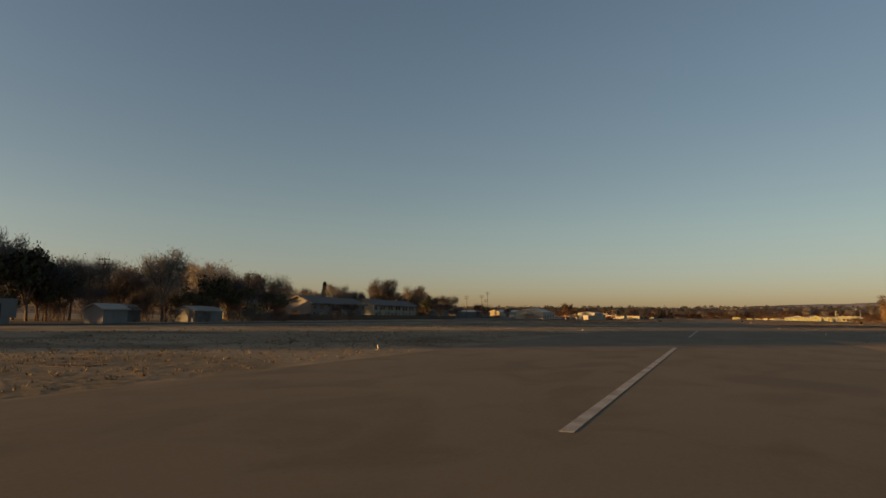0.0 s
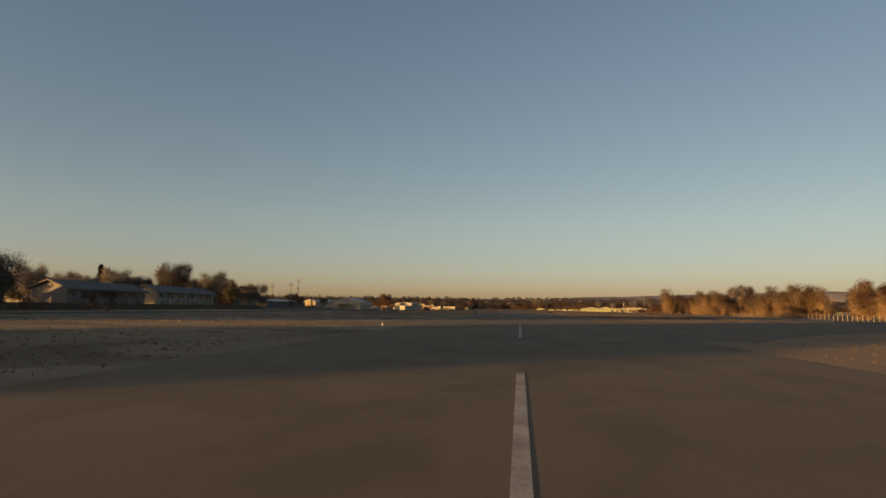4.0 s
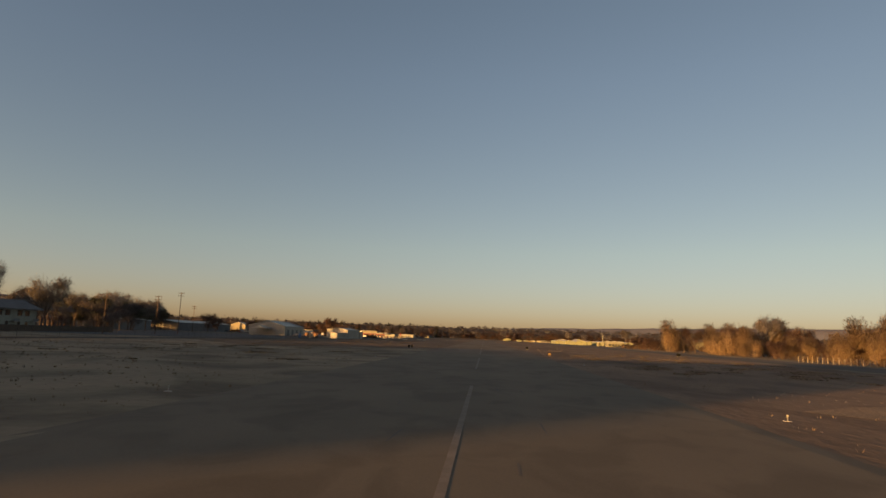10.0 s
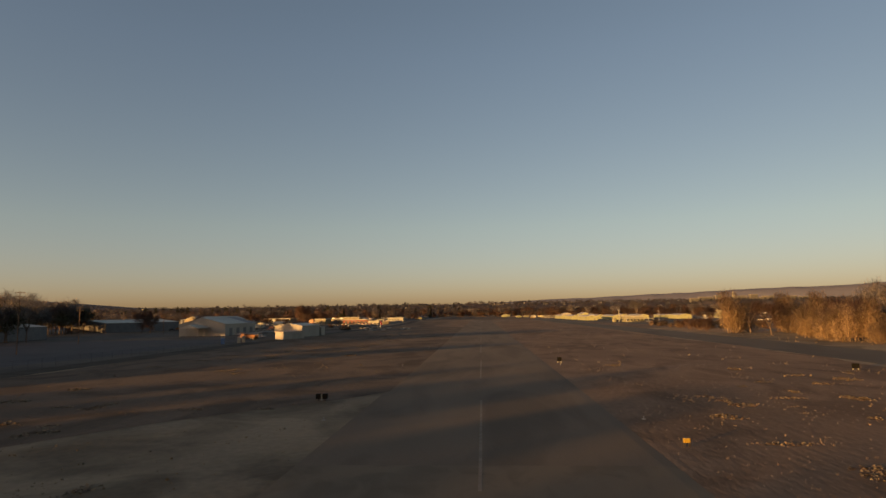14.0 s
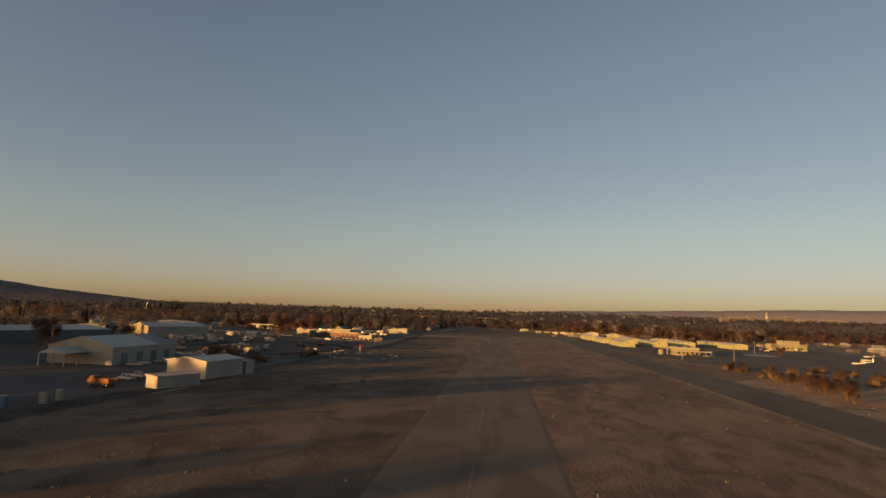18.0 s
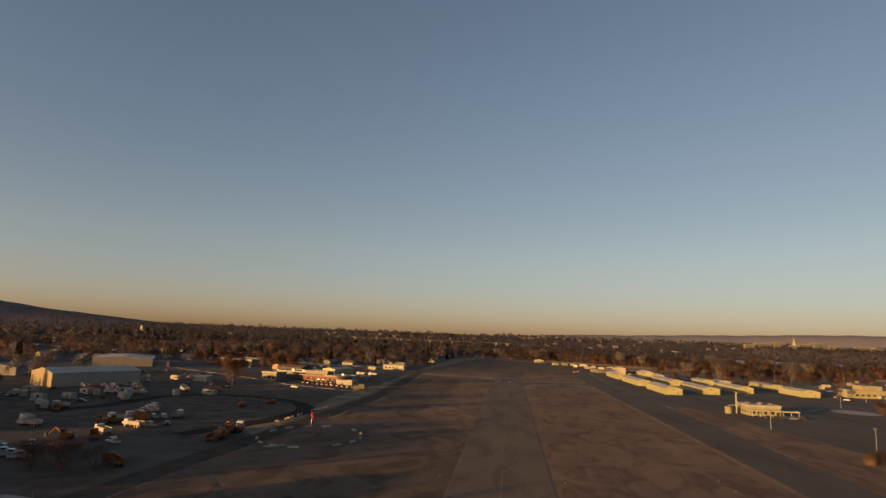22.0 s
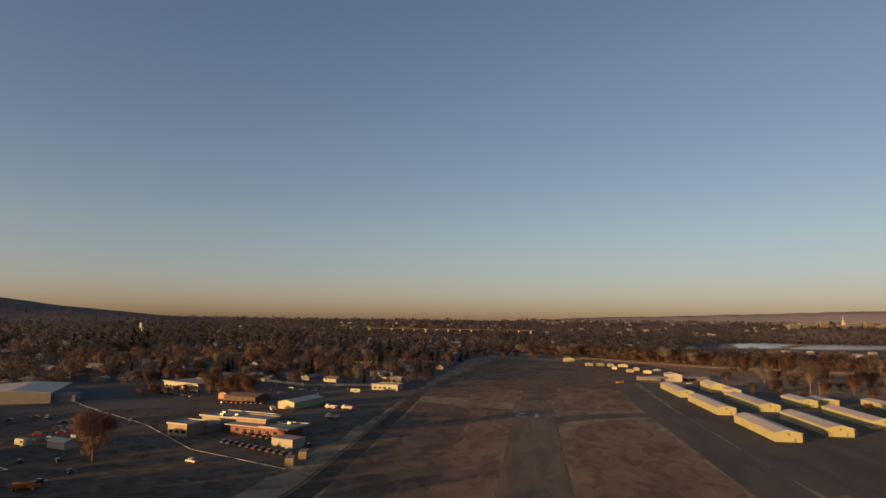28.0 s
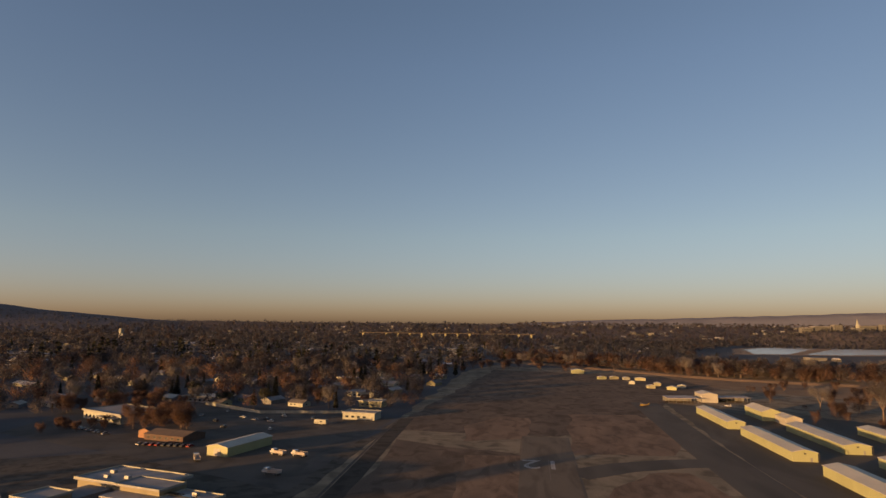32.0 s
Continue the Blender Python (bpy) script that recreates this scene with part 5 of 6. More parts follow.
part("roller_door", boxes((-2, 2, -16.58, -16.5, 0, 3.4)), "white_metal", t)
t = thing("brick_building", "low brown brick building in the parking yard", "building", -198, 965, 0, -12)
gable(t, 16, 26, 3.0, 4.6, "brick", "brown_roof", "x")
windows(t, [(-10 + 4 * i, 1.0) for i in range(6)], 1.6, 1.2, ("y", -1, -8))
t = thing("brick_shed", "small orange gabled shed", "shed", -214, 968, 0, -12)
gable(t, 8, 9, 3.6, 5.0, "orange_paint", "brown_roof")
t = thing("blue_roof_building", "pale building with flat blue-grey roof", "building", -268, 1020, 0, -25)
part("wall", boxes((-22, 22, -14, 14, 0, 5)), "white_wall", t)
part("flat_roof", boxes((-22.8, 22.8, -14.8, 14.8, 5, 5.6)), "membrane", t)
part("awning", boxes((0, 22, -18, -14, 3.4, 3.8)), "grey_wall", t)
rim(t, -22.8, 22.8, -14.8, 14.8, 5.6)
windows(t, [(-18 + 4.5 * i, 1.4) for i in range(8)], 2.4, 1.6, ("y", -1, -14))
for x, y, w, l, wl, rf in ((-120, 1052, 22, 12, "white_wall", "membrane"), (-152, 1168, 24, 14, "white_wall", "membrane"), (-128, 1110, 18, 12, "stucco", "roof_metal"), (-185, 1292, 60, 16, "stucco", "roof_metal"), (-260, 1110, 34, 18, "grey_wall", "roof_metal")):
    t = thing("workshop", "low pale workshop with flat metal roof", "workshop", x, y, 0, -6, "workshops by the field")
    part("wall", boxes((-w / 2, w / 2, -l / 2, l / 2, 0, 4.2)), wl, t)
    part("flat_roof", boxes((-w / 2 - 0.6, w / 2 + 0.6, -l / 2 - 0.6, l / 2 + 0.6, 4.2, 4.6)), rf, t)
    rim(t, -w / 2 - 0.6, w / 2 + 0.6, -l / 2 - 0.6, l / 2 + 0.6, 4.6, 0.3)
    part("door", boxes((w / 2 - 2.2, w / 2 - 1.2, -l / 2 - 0.06, -l / 2, 0, 2.05)), "grey_wall", t)
    windows(t, [(-w / 2 + 3 + 4 * i, 1.2) for i in range(int(w / 4) - 1)], 2.0, 1.4, ("y", -1, -l / 2))
t = thing("site_hut", "small pale site hut beside a rusty tree", "hut", -201, 802, 0, -15)
gable(t, 6, 11, 3.0, 4.0, "white_wall", "roof_metal", "x")


# two-storey apartment blocks beside the field
def apartment(x, y, l, turn, eave, label, wall="stucco"):
    t = thing("apartment_block", label, "apartment house", x, y, 0, turn, "apartment houses west of the field")
    w = 13
    gable(t, w, l, eave, eave + 2.6, wall, "shingle", over=1.5, thick=0.5)
    n = int(l / 5)
    for lev in range(2):
        windows(t, [(-l / 2 + 3 + 5 * i + 1.1 * (i % 2), 1.0 + (eave - 3.8) * lev) for i in range(n)], (1.3, 2.4)[lev], 2.0, ("x", 1, w / 2), frame="grey_wall")
    for i in range(0, n, 2):
        b = part("balcony", boxes((w / 2, w / 2 + 1.5, -l / 2 + 4.6 + 5 * i, -l / 2 + 7.4 + 5 * i, 2.75, 2.9)), "concrete", t)
        part("railing", boxes((w / 2 + 1.42, w / 2 + 1.5, -l / 2 + 4.6 + 5 * i, -l / 2 + 7.4 + 5 * i, 3.0, 3.9)), "grey_wall", b)
    part("chimney", boxes((-1, 0, l / 4, l / 4 + 1, eave + 2, eave + 3.6)), "brick", t)
    return t


apartment(-166, 236, 50, 4, 7.2, "two-storey grey-white apartment house with grey roof", "grey_wall")
apartment(-170, 300, 58, 4, 7.6, "two-storey white apartment house with balconies", "white_wall")
apartment(-172, 180, 30, 8, 6.4, "two-storey apartment house half hidden by trees")
t = thing("box_trailer", "large white box trailer parked beside trees", "trailer", -98, 47, 0, 12)
part("shell", boxes((-1.4, 1.4, -6, 6, 1.0, 4.0)), "grey_wall", t)
part("door", boxes((1.4, 1.45, 2, 3.2, 1.1, 3.2)), "dark_metal", t)
part("skirt", boxes((-1.2, 1.2, -5, 5, 0.0, 1.0)), "grey_wall", t)
t = thing("garden_shed", "pale gabled shed beside the field", "shed", -101, 71, 0, 6, "sheds beside the field")
gable(t, 4.5, 5.5, 2.6, 3.5, "grey_wall", "roof_rust")
part("door", boxes((2.25, 2.31, -0.5, 0.5, 0, 2.0)), "grey_wall", t)
for x, y, w, l, tn, wl in ((-116, 84, 5, 9, -5, "grey_wall"), (-112, 104, 6, 10, 5, "grey_wall")):
    t = thing("garden_shed", "pale low shed under the trees", "shed", x, y, 0, tn, "sheds beside the field")
    gable(t, w, l, 2.6, 3.6, wl, "roof_rust")
    part("door", boxes((w / 2, w / 2 + 0.06, -0.5, 0.5, 0, 2.0)), "grey_wall", t)


# houses of the town
def house(x, y, w, l, turn, wall, roof):
    t = thing("house", "single-storey house with a gable roof among trees", "house", x, y, 0, turn, "houses in the town")
    gable(t, w, l, 2.9, 2.9 + w * 0.2, wall, roof, over=0.6)
    part("garage_door", boxes((-w / 2 - 0.05, -w / 2, -l / 2 + 1, -l / 2 + 4, 0, 2.2)), "white_wall", t)
    for u in (0.5, 4):
        windows(t, [(u, 1.0)], 1.5, 1.1, ("x", -1, -w / 2))
    windows(t, [(0, 1.0)], 1.6, 1.1, ("y", -1, -l / 2))


r = random.Random(23)
placed = []
tries = 0
while len(placed) < 80 and tries < 4000:
    tries += 1
    x, y = r.uniform(-600, -100), r.uniform(1090, 1470)
    if r.random() < 0.3:
        x, y = r.uniform(-620, -400), r.uniform(980, 1100)
    if any(abs(x - a) < 17 and abs(y - b) < 17 for a, b in placed) or (-225 < x < -105 and 1090 < y < 1190) or (-230 < x < -140 and 1275 < y < 1310):
        continue
    placed.append((x, y))
    house(x, y, r.uniform(8, 11), r.uniform(12, 17), r.choice((-25, 65, -20, 70)) + r.uniform(-4, 4), r.choice(("stucco", "white_wall", "grey_wall", "stucco")), r.choice(("shingle", "membrane", "roof_rust", "roof_metal")))

# unseen trees added to shade the works yard, and trees along the parking yard and behind the hangars
grow(46, ["leafy", "bare", "bare", "leafy"], -312, -252, 492, 604, 1.2, 1.5, group="trees behind the yard halls", avoid=((-350, -308, 525, 595),))
grow(26, ["rust", "rust", "bare", "bush"], -335, -262, 1030, 1092, 0.7, 1.1, group="trees in the town")
grow(22, ["rust", "rust", "bare", "leafy"], -255, -100, 1094, 1190, 0.7, 1.1, group="trees in the town", avoid=((-170, -104, 1094, 1180),))
grow(8, ["rust"], -292, -258, 972, 1000, 0.35, 0.6, group="trees in the town")
grow(14, ["rust", "rust", "bare"], 190, 330, 1110, 1270, 1.1, 1.5, group="trees behind the hangars")
grow(26, ["rust", "bare", "rust"], 150, 330, 1400, 1475, 1.2, 1.6, slope=0.0, group="riverside trees behind the levee", avoid=((0, 240, 0, 1440), (0, 185, 0, 1470)))
t = thing("board_fence", "long white board fence behind the parking yard", "fence", 0, 0)
for (ax, ay), (bx, by) in zip(((-252, 1091), (-193, 1058)), ((-193, 1058), (-132, 1072))):
    m = int(math.dist((ax, ay), (bx, by)) / 3.2)
    for i in range(m):
        o = part("panel", boxes((-1.56, 1.56, -0.04, 0.04, 0.1, 2.1)), "white_wall", t)
        u = (i + 0.5) / m
        o.matrix_basis = pose(ax + (bx - ax) * u, ay + (by - ay) * u, r.uniform(-0.06, 0.02), 0, 0, math.degrees(math.atan2(by - ay, bx - ax)))
for x, y, w, l, tn, wl, rf in ((-352, 1060, 10, 22, 60, "white_wall", "membrane"), (-338, 1096, 11, 14, -25, "white_wall", "shingle"), (-372, 1048, 8, 12, 20, "grey_wall", "roof_metal"), (-232, 1118, 9, 12, 65, "stucco", "shingle"), (-208, 1112, 10, 15, -20, "grey_wall", "membrane"), (-182, 1100, 9, 14, 70, "white_wall", "shingle"), (-290, 1108, 10, 16, 65, "grey_wall", "roof_metal"), (-312, 1120, 10, 14, -25, "stucco", "shingle")):
    house(x, y, w, l, tn, wl, rf)

# distant civic buildings and water tower
for i, (x, y, w, l, h) in enumerate(((985, 2960, 60, 24, 14), (1040, 2965, 30, 20, 20), (1130, 2955, 56, 24, 17), (1185, 2950, 30, 22, 22), (1250, 2950, 46, 24, 15), (1340, 2945, 50, 20, 14), (1090, 2930, 34, 18, 10), (1220, 2925, 40, 18, 9), (1390, 2930, 36, 18, 11), (930, 2940, 40, 18, 9), (-960, 2350, 40, 24, 16))):
    t = thing("civic_building", "pale sunlit multi-storey block in the far town", "building", x, y, 50 if x > 0 else 0, 8, "far civic buildings")
    part("wall", boxes((-w / 2, w / 2, -l / 2, l / 2, -8, h)), "far_wall", t)
    part("flat_roof", boxes((-w / 2 - 0.5, w / 2 + 0.5, -l / 2 - 0.5, l / 2 + 0.5, h, h + 0.8)), "membrane", t)
    windows(t, [(-w / 2 + 5 + 7 * k, 3 + 4.5 * j) for k in range(int(w / 7)) for j in range(int(h / 5))], 4, 2.2, ("y", -1, -l / 2))
t = thing("church_spire", "slender pale spire in the far town", "tower", 1100, 2950, 50)
part("tower", boxes((-4, 4, -4, 4, 0, 22)), "white_wall", t)
part("spire", tube(bmesh.new(), (0, 0, 22), (0, 0, 42), 4, 0.2, 6), "white_wall", t)
t = thing("water_tower", "white cylindrical water tower above the trees", "water tower", -1180, 2260)
part("tank", tube(bmesh.new(), (0, 0, 24), (0, 0, 38), 6, 6, 14), "white_wall", t)
for a in range(6):
    part("leg", tube(bmesh.new(), (5 * math.cos(a * 1.047), 5 * math.sin(a * 1.047), 0), (5 * math.cos(a * 1.047), 5 * math.sin(a * 1.047), 24), 0.5, 0.5, 6), "steel", t)
t = thing("viaduct", "long pale concrete viaduct on many piers", "bridge", -330, 2900, 0, -0.7)
part("deck", boxes((-330, 330, -6, 6, 24, 26)), "gravel", t)
for i in range(15):
    part("pier", boxes((-318 + i * 45, -311 + i * 45, -4, 4, -1, 24)), "stucco", t)

# ---- vehicles and small things ----


def wheels(parent, xs, ys, rad, w=0.22):
    for x in xs:
        for y in ys:
            wh = part("wheel", tube(bmesh.new(), (x - w / 2, y, rad), (x + w / 2, y, rad), rad, rad, 10), "rubber", parent)
            part("rim", tube(bmesh.new(), (x - w / 2 - 0.01, y, rad), (x + w / 2 + 0.01, y, rad), rad * 0.55, rad * 0.55, 8), "steel", wh)


def bevelled(bm, amount=0.08):
    bmesh.ops.bevel(bm, geom=list(bm.edges), offset=amount, segments=1, affect="EDGES")
    return bm


def car(paint, label, kind="saloon"):
    t = thing("pickup_truck" if kind == "pickup" else "car", label, "pickup" if kind == "pickup" else "car")
    if kind == "pickup":
        part("body", prism([(-2.6, 0.45), (2.7, 0.45), (2.7, 1.0), (1.5, 1.15), (-2.6, 1.15)], -0.95, 0.95, "x"), paint, t)
        part("cab", prism([(-0.5, 1.15), (1.5, 1.15), (0.9, 1.85), (-0.4, 1.85)], -0.85, 0.85, "x"), paint, t)
        part("windscreen", prism([(0.98, 1.8), (1.47, 1.2), (1.53, 1.2), (1.04, 1.8)], -0.75, 0.75, "x"), "glass", t)
        part("side_window", boxes((-0.87, 0.87, -0.3, 0.85, 1.25, 1.7)), "glass", t)
        part("load_bed", boxes((-0.8, 0.8, -2.5, -0.6, 1.153, 1.2)), "dark_metal", t)
    else:
        part("body", prism([(-2.2, 0.4), (2.25, 0.4), (2.3, 0.75), (1.2, 0.95), (-2.2, 0.98)], -0.88, 0.88, "x"), paint, t)
        part("cabin", prism([(-1.7, 0.96), (1.1, 0.96), (0.45, 1.45), (-1.1, 1.45)], -0.76, 0.76, "x"), "glass", t)
        part("roof", prism([(-1.12, 1.44), (0.47, 1.44), (0.4, 1.5), (-1.05, 1.5)], -0.74, 0.74, "x"), paint, t)
    wheels(t, (-0.82, 0.82), (-1.4, 1.45), 0.33)
    for x in (-0.6, 0.6):
        part("headlight", boxes((x - 0.18, x + 0.18, 2.2 if kind != "pickup" else 2.62, 2.32 if kind != "pickup" else 2.74, 0.62, 0.78)), "white_wall", t)
    return t


def lorry(paint, bed, label, length=7.5, high=2.2):
    t = thing("lorry", label, "truck")
    part("cab", bevelled(boxes((-1.15, 1.15, length / 2 - 1.9, length / 2, 0.8, 2.7))), paint, t)
    part("bonnet", bevelled(boxes((-0.9, 0.9, length / 2 + 0.01, length / 2 + 1.1, 0.8, 1.7))), paint, t)
    part("windscreen", boxes((-0.95, 0.95, length / 2 - 0.02, length / 2 + 0.02, 1.75, 2.45)), "glass", t)
    part("chassis", boxes((-0.45, 0.45, -length / 2, length / 2 - 1.9, 0.6, 0.9)), "dark_metal", t)
    part("dump_bed", prism([(-1.2, 0.95), (1.2, 0.95), (1.3, high), (1.1, high), (1.05, 1.15), (-1.05, 1.15), (-1.1, high), (-1.3, high)], -length / 2, length / 2 - 2.1), bed, t)
    wheels(t, (-1.0, 1.0), (-length / 2 + 0.9, -length / 2 + 2.1, length / 2 - 0.6), 0.5, 0.3)
    return t


def camper(label, length=8.0):
    t = thing("camper_trailer", label, "trailer")
    part("shell", prism([(-length / 2, 0.6), (length / 2, 0.6), (length / 2, 2.6), (length / 2 - 0.5, 3.1), (-length / 2, 3.1)], -1.2, 1.2, "x"), "white_wall", t)
    part("window", boxes((-1.24, 1.24, -1.5, 0.2, 1.6, 2.3)), "glass", t)
    part("door", boxes((1.2, 1.25, 1.2, 1.9, 0.7, 2.5)), "grey_wall", t)
    part("stripe", boxes((-1.215, 1.215, -length / 2 + 0.3, length / 2 - 0.3, 1.15, 1.3)), "car_dark", t)
    wheels(t, (-1.05, 1.05), (-0.9, 0.2), 0.36)
    return t


def digger(label):
    t = thing("digger", label, "excavator")
    for x in (-1.1, 1.1):
        part("track", bevelled(boxes((x - 0.28, x + 0.28, -1.8, 1.8, 0, 0.9)), 0.2), "dark_metal", t)
    part("deck", boxes((-1.2, 1.2, -1.9, 1.3, 0.95, 2.0)), "orange_paint", t)
    part("cab", bevelled(boxes((-1.15, -0.15, -0.1, 1.4, 2.0, 3.1))), "orange_paint", t)
    part("cab_glass", boxes((-1.18, -0.12, 0.1, 1.43, 2.35, 2.95)), "glass", t)
    bm = bmesh.new()
    tube(bm, (0.3, 1.2, 1.6), (0.3, 3.4, 3.3), 0.28, 0.22, 4)
    tube(bm, (0.3, 3.4, 3.3), (0.3, 5.4, 1.2), 0.22, 0.16, 4)
    part("boom", bm, "orange_paint", t)
    part("bucket", prism([(5.4, 0.4), (6.4, 0.6), (6.2, 1.7), (5.8, 1.7)], -0.2, 0.8, "x"), "dark_metal", t)
    return t


def plane(paint, label, high=False):
    t = thing("light_aircraft", label, "airplane")
    bm = bmesh.new()
    sec = [(-4.2, 0.12, 1.35), (-2.0, 0.35, 1.25), (0.4, 0.62, 1.15), (2.0, 0.52, 1.1), (2.9, 0.3, 1.1)]
    for (ya, ra, za), (yb, rb, zb) in zip(sec, sec[1:]):
        tube(bm, (0, ya, za), (0, yb, zb), ra, rb, 10)
    part("fuselage", bm, paint, t)
    zw = 1.85 if high else 0.85
    part("wing", prism([(-0.2, zw), (0.3, zw + 0.12), (1.4, zw + 0.08), (1.5, zw)], -5.2, 5.2, "x"), paint, t)
    part("tailplane", prism([(-4.4, 1.4), (-3.5, 1.4), (-3.6, 1.48), (-4.4, 1.46)], -1.6, 1.6, "x"), paint, t)
    part("fin", prism([(-4.5, 1.4), (-3.3, 1.4), (-4.1, 2.7), (-4.6, 2.7)], -0.05, 0.05, "x"), paint, t)
    part("canopy", prism([(-0.6, 1.6), (1.4, 1.55), (0.8, 2.05), (-0.2, 2.1)], -0.42, 0.42, "x"), "glass", t)
    part("propeller", boxes((-0.95, 0.95, 2.9, 2.96, 1.02, 1.18)), "dark_metal", t)
    for x, y in ((-1.0, 0.4), (1.0, 0.4), (0, 2.2)):
        wh = part("wheel", tube(bmesh.new(), (x - 0.08, y, 0.22), (x + 0.08, y, 0.22), 0.22, 0.22, 8), "rubber", t)
        part("strut", tube(bmesh.new(), (x, y, 0.22), (x * 0.4, y, 0.95), 0.05, 0.05, 5), "steel", wh)
    return t


FLEET = {
    "white": car("car_white", "white saloon car parked in the yard"), "silver": car("car_silver", "silver saloon car parked in the yard"),
    "dark": car("car_dark", "dark saloon car parked in the yard"), "red": car("car_red", "red saloon car parked in the yard"),
    "pickup": car("car_white", "white pickup truck parked in the yard", "pickup"), "tip": lorry("orange_paint", "orange_paint", "orange dump truck parked in the dirt yard"),
    "wtip": lorry("car_white", "roof_rust", "white flatbed truck parked in the dirt yard"), "camper": camper("white camper trailer parked in the yard"),
    "digger": digger("orange excavator standing in the dirt yard"), "plane": plane("car_white", "small white low-wing airplane tied down"), "yplane": plane("yellow_paint", "small yellow airplane parked on grass", True),
}


def park(kind, x, y, turn, group="vehicles in the yards"):
    p = FLEET[kind]
    m = pose(x, y, 0.06, 0, 0, turn)
    if kind not in USED:
        USED.add(kind)
        p.matrix_basis = m
        return tagged(p, group=group)
    return tagged(copy_thing(p, m), group=group)


r = random.Random(5)
for x, y in ((-137.5, 566.5), (-133.8, 565), (-130, 563.6), (-126.2, 562), (-122.3, 560.4), (-128, 547), (-126, 536), (-127, 526), (-126, 519), (-131.5, 575), (-139, 572)):
    park(r.choice(("white", "pickup", "silver", "pickup")), x, y, -60 + r.uniform(-8, 8))
for k, x, y, a in (("tip", -100, 464, 70), ("pickup", -103, 479, 80), ("pickup", -103.5, 486, 75), ("wtip", -159, 607, 60), 
                   ("wtip", -138, 631, 60), ("pickup", -133, 636, 60), ("wtip", -141, 626, 65), ("camper", -199, 695, 35), ("camper", -180, 688, 60)):
    park(k, x, y, a + r.uniform(-6, 6))
for k, x, y, a in (("digger", -140.5, 617, 40), ("tip", -124.4, 591, 35), ("digger", -131, 588, 100), ("wtip", -127.8, 600, 60), ("digger", -137.8, 620, 150), ("pickup", -114.5, 586, 60), ("tip", -96.5, 560, 50), ("tip", -137, 634, 70), ("wtip", -127, 615, 75), ("pickup", -123, 618, 70),
                   ("wtip", -143, 651, 60), ("pickup", -130, 638, 40), ("wtip", -126, 641, 20), ("tip", -133, 628, 70), ("dark", -119, 622, 30), ("camper", -177.7, 685, 50), ("camper", -206, 697, 60), ("wtip", -199, 706, 70), ("silver", -189, 719, 60), ("wtip", -157.4, 605, 80), ("tip", -91, 606, 30), ("digger", -91.5, 617, 80)):
    park(k, x, y, a + r.uniform(-6, 6))
for k, x, y, a in (("camper", -234, 695, 80), ("camper", -207, 668, 70), ("camper", -186, 700, 50), ("camper", -219, 801, 70), ("camper", -203, 814, 80), ("digger", -120, 684, 40), ("digger", -113, 701, 120), ("tip", -90.5, 600, 8), ("wtip", -93, 622, 5),
                   ("tip", -92, 612, 10), ("pickup", -133, 788, 70), ("wtip", -128, 938, 75), ("wtip", -117, 937, 75), ("wtip", -115, 902, 80), ("wtip", -159, 920, 30), ("camper", -162, 609, 60), ("pickup", -146, 650, 70), ("tip", -176, 640, 30),
                   ("wtip", -182, 650, 70), ("pickup", -152, 668, 70), ("camper", -168, 712, 40), ("wtip", -176, 735, 50), ("tip", -192, 720, 40), ("camper", -155, 722, 80)):
    park(k, x, y, a + r.uniform(-6, 6))
for i in range(22):
    park(r.choice(("dark", "dark", "dark", "dark", "red")), -100 - (i % 11) * 4.0, 806 + (i // 11) * 20 + (i % 11) * 2.0, -14 + r.uniform(-4, 4), "cars in the small car park")
for i in range(9):
    park(r.choice(("silver", "dark", "dark", "dark", "red")), -205 + i * 3.4 - (i // 9) * 14, 946 + (i // 9) * 26, -12 + r.uniform(-4, 4), "cars round the low brick building")
for i in range(12):
    park(r.choice(("white", "silver", "dark")), -287 + i * 4.2, 992 - i * 2.2, -25 + r.uniform(-5, 5), "cars before the blue-roofed building")
for i in range(24):
    park(r.choice(("white", "silver", "dark", "pickup", "red")), r.uniform(-330, -215), r.uniform(780, 870), r.choice((30, 120)) + r.uniform(-8, 8), "cars in the works yard")
for k, x, y, a in (("white", -219, 1062, 20), ("white", -226, 1040, 10), ("silver", -196, 1038, 80), ("white", -184, 1030, 70), ("dark", -178, 1034, 70), ("white", -172, 1027, 70), ("dark", -206, 1022, 60), ("silver", -150, 1042, 30), ("white", -160, 1000, 15), ("pickup", -172, 1048, 40), ("dark", -190, 1002, 70), ("camper", -138, 1024, 80)):
    park(k, x, y, a, "cars in the parking yard")
for x, y, a in ((227, 722, 60), (262, 775, 60), (300, 840, 70), (245, 745, 55), (140, 1165, 20)):
    park("plane", x, y, a, "parked light aircraft")
park("yplane", 76, 1156, 100, "parked light aircraft")
for i in range(18):
    park(r.choice(("white", "silver", "dark", "camper")), r.uniform(250, 330), r.uniform(880, 1120), r.uniform(0, 180), "cars beyond the hangars")
for i in range(5):
    park(r.choice(("dark", "silver", "dark")), 133 + i * 4, 752, 90, "cars before the airport building")

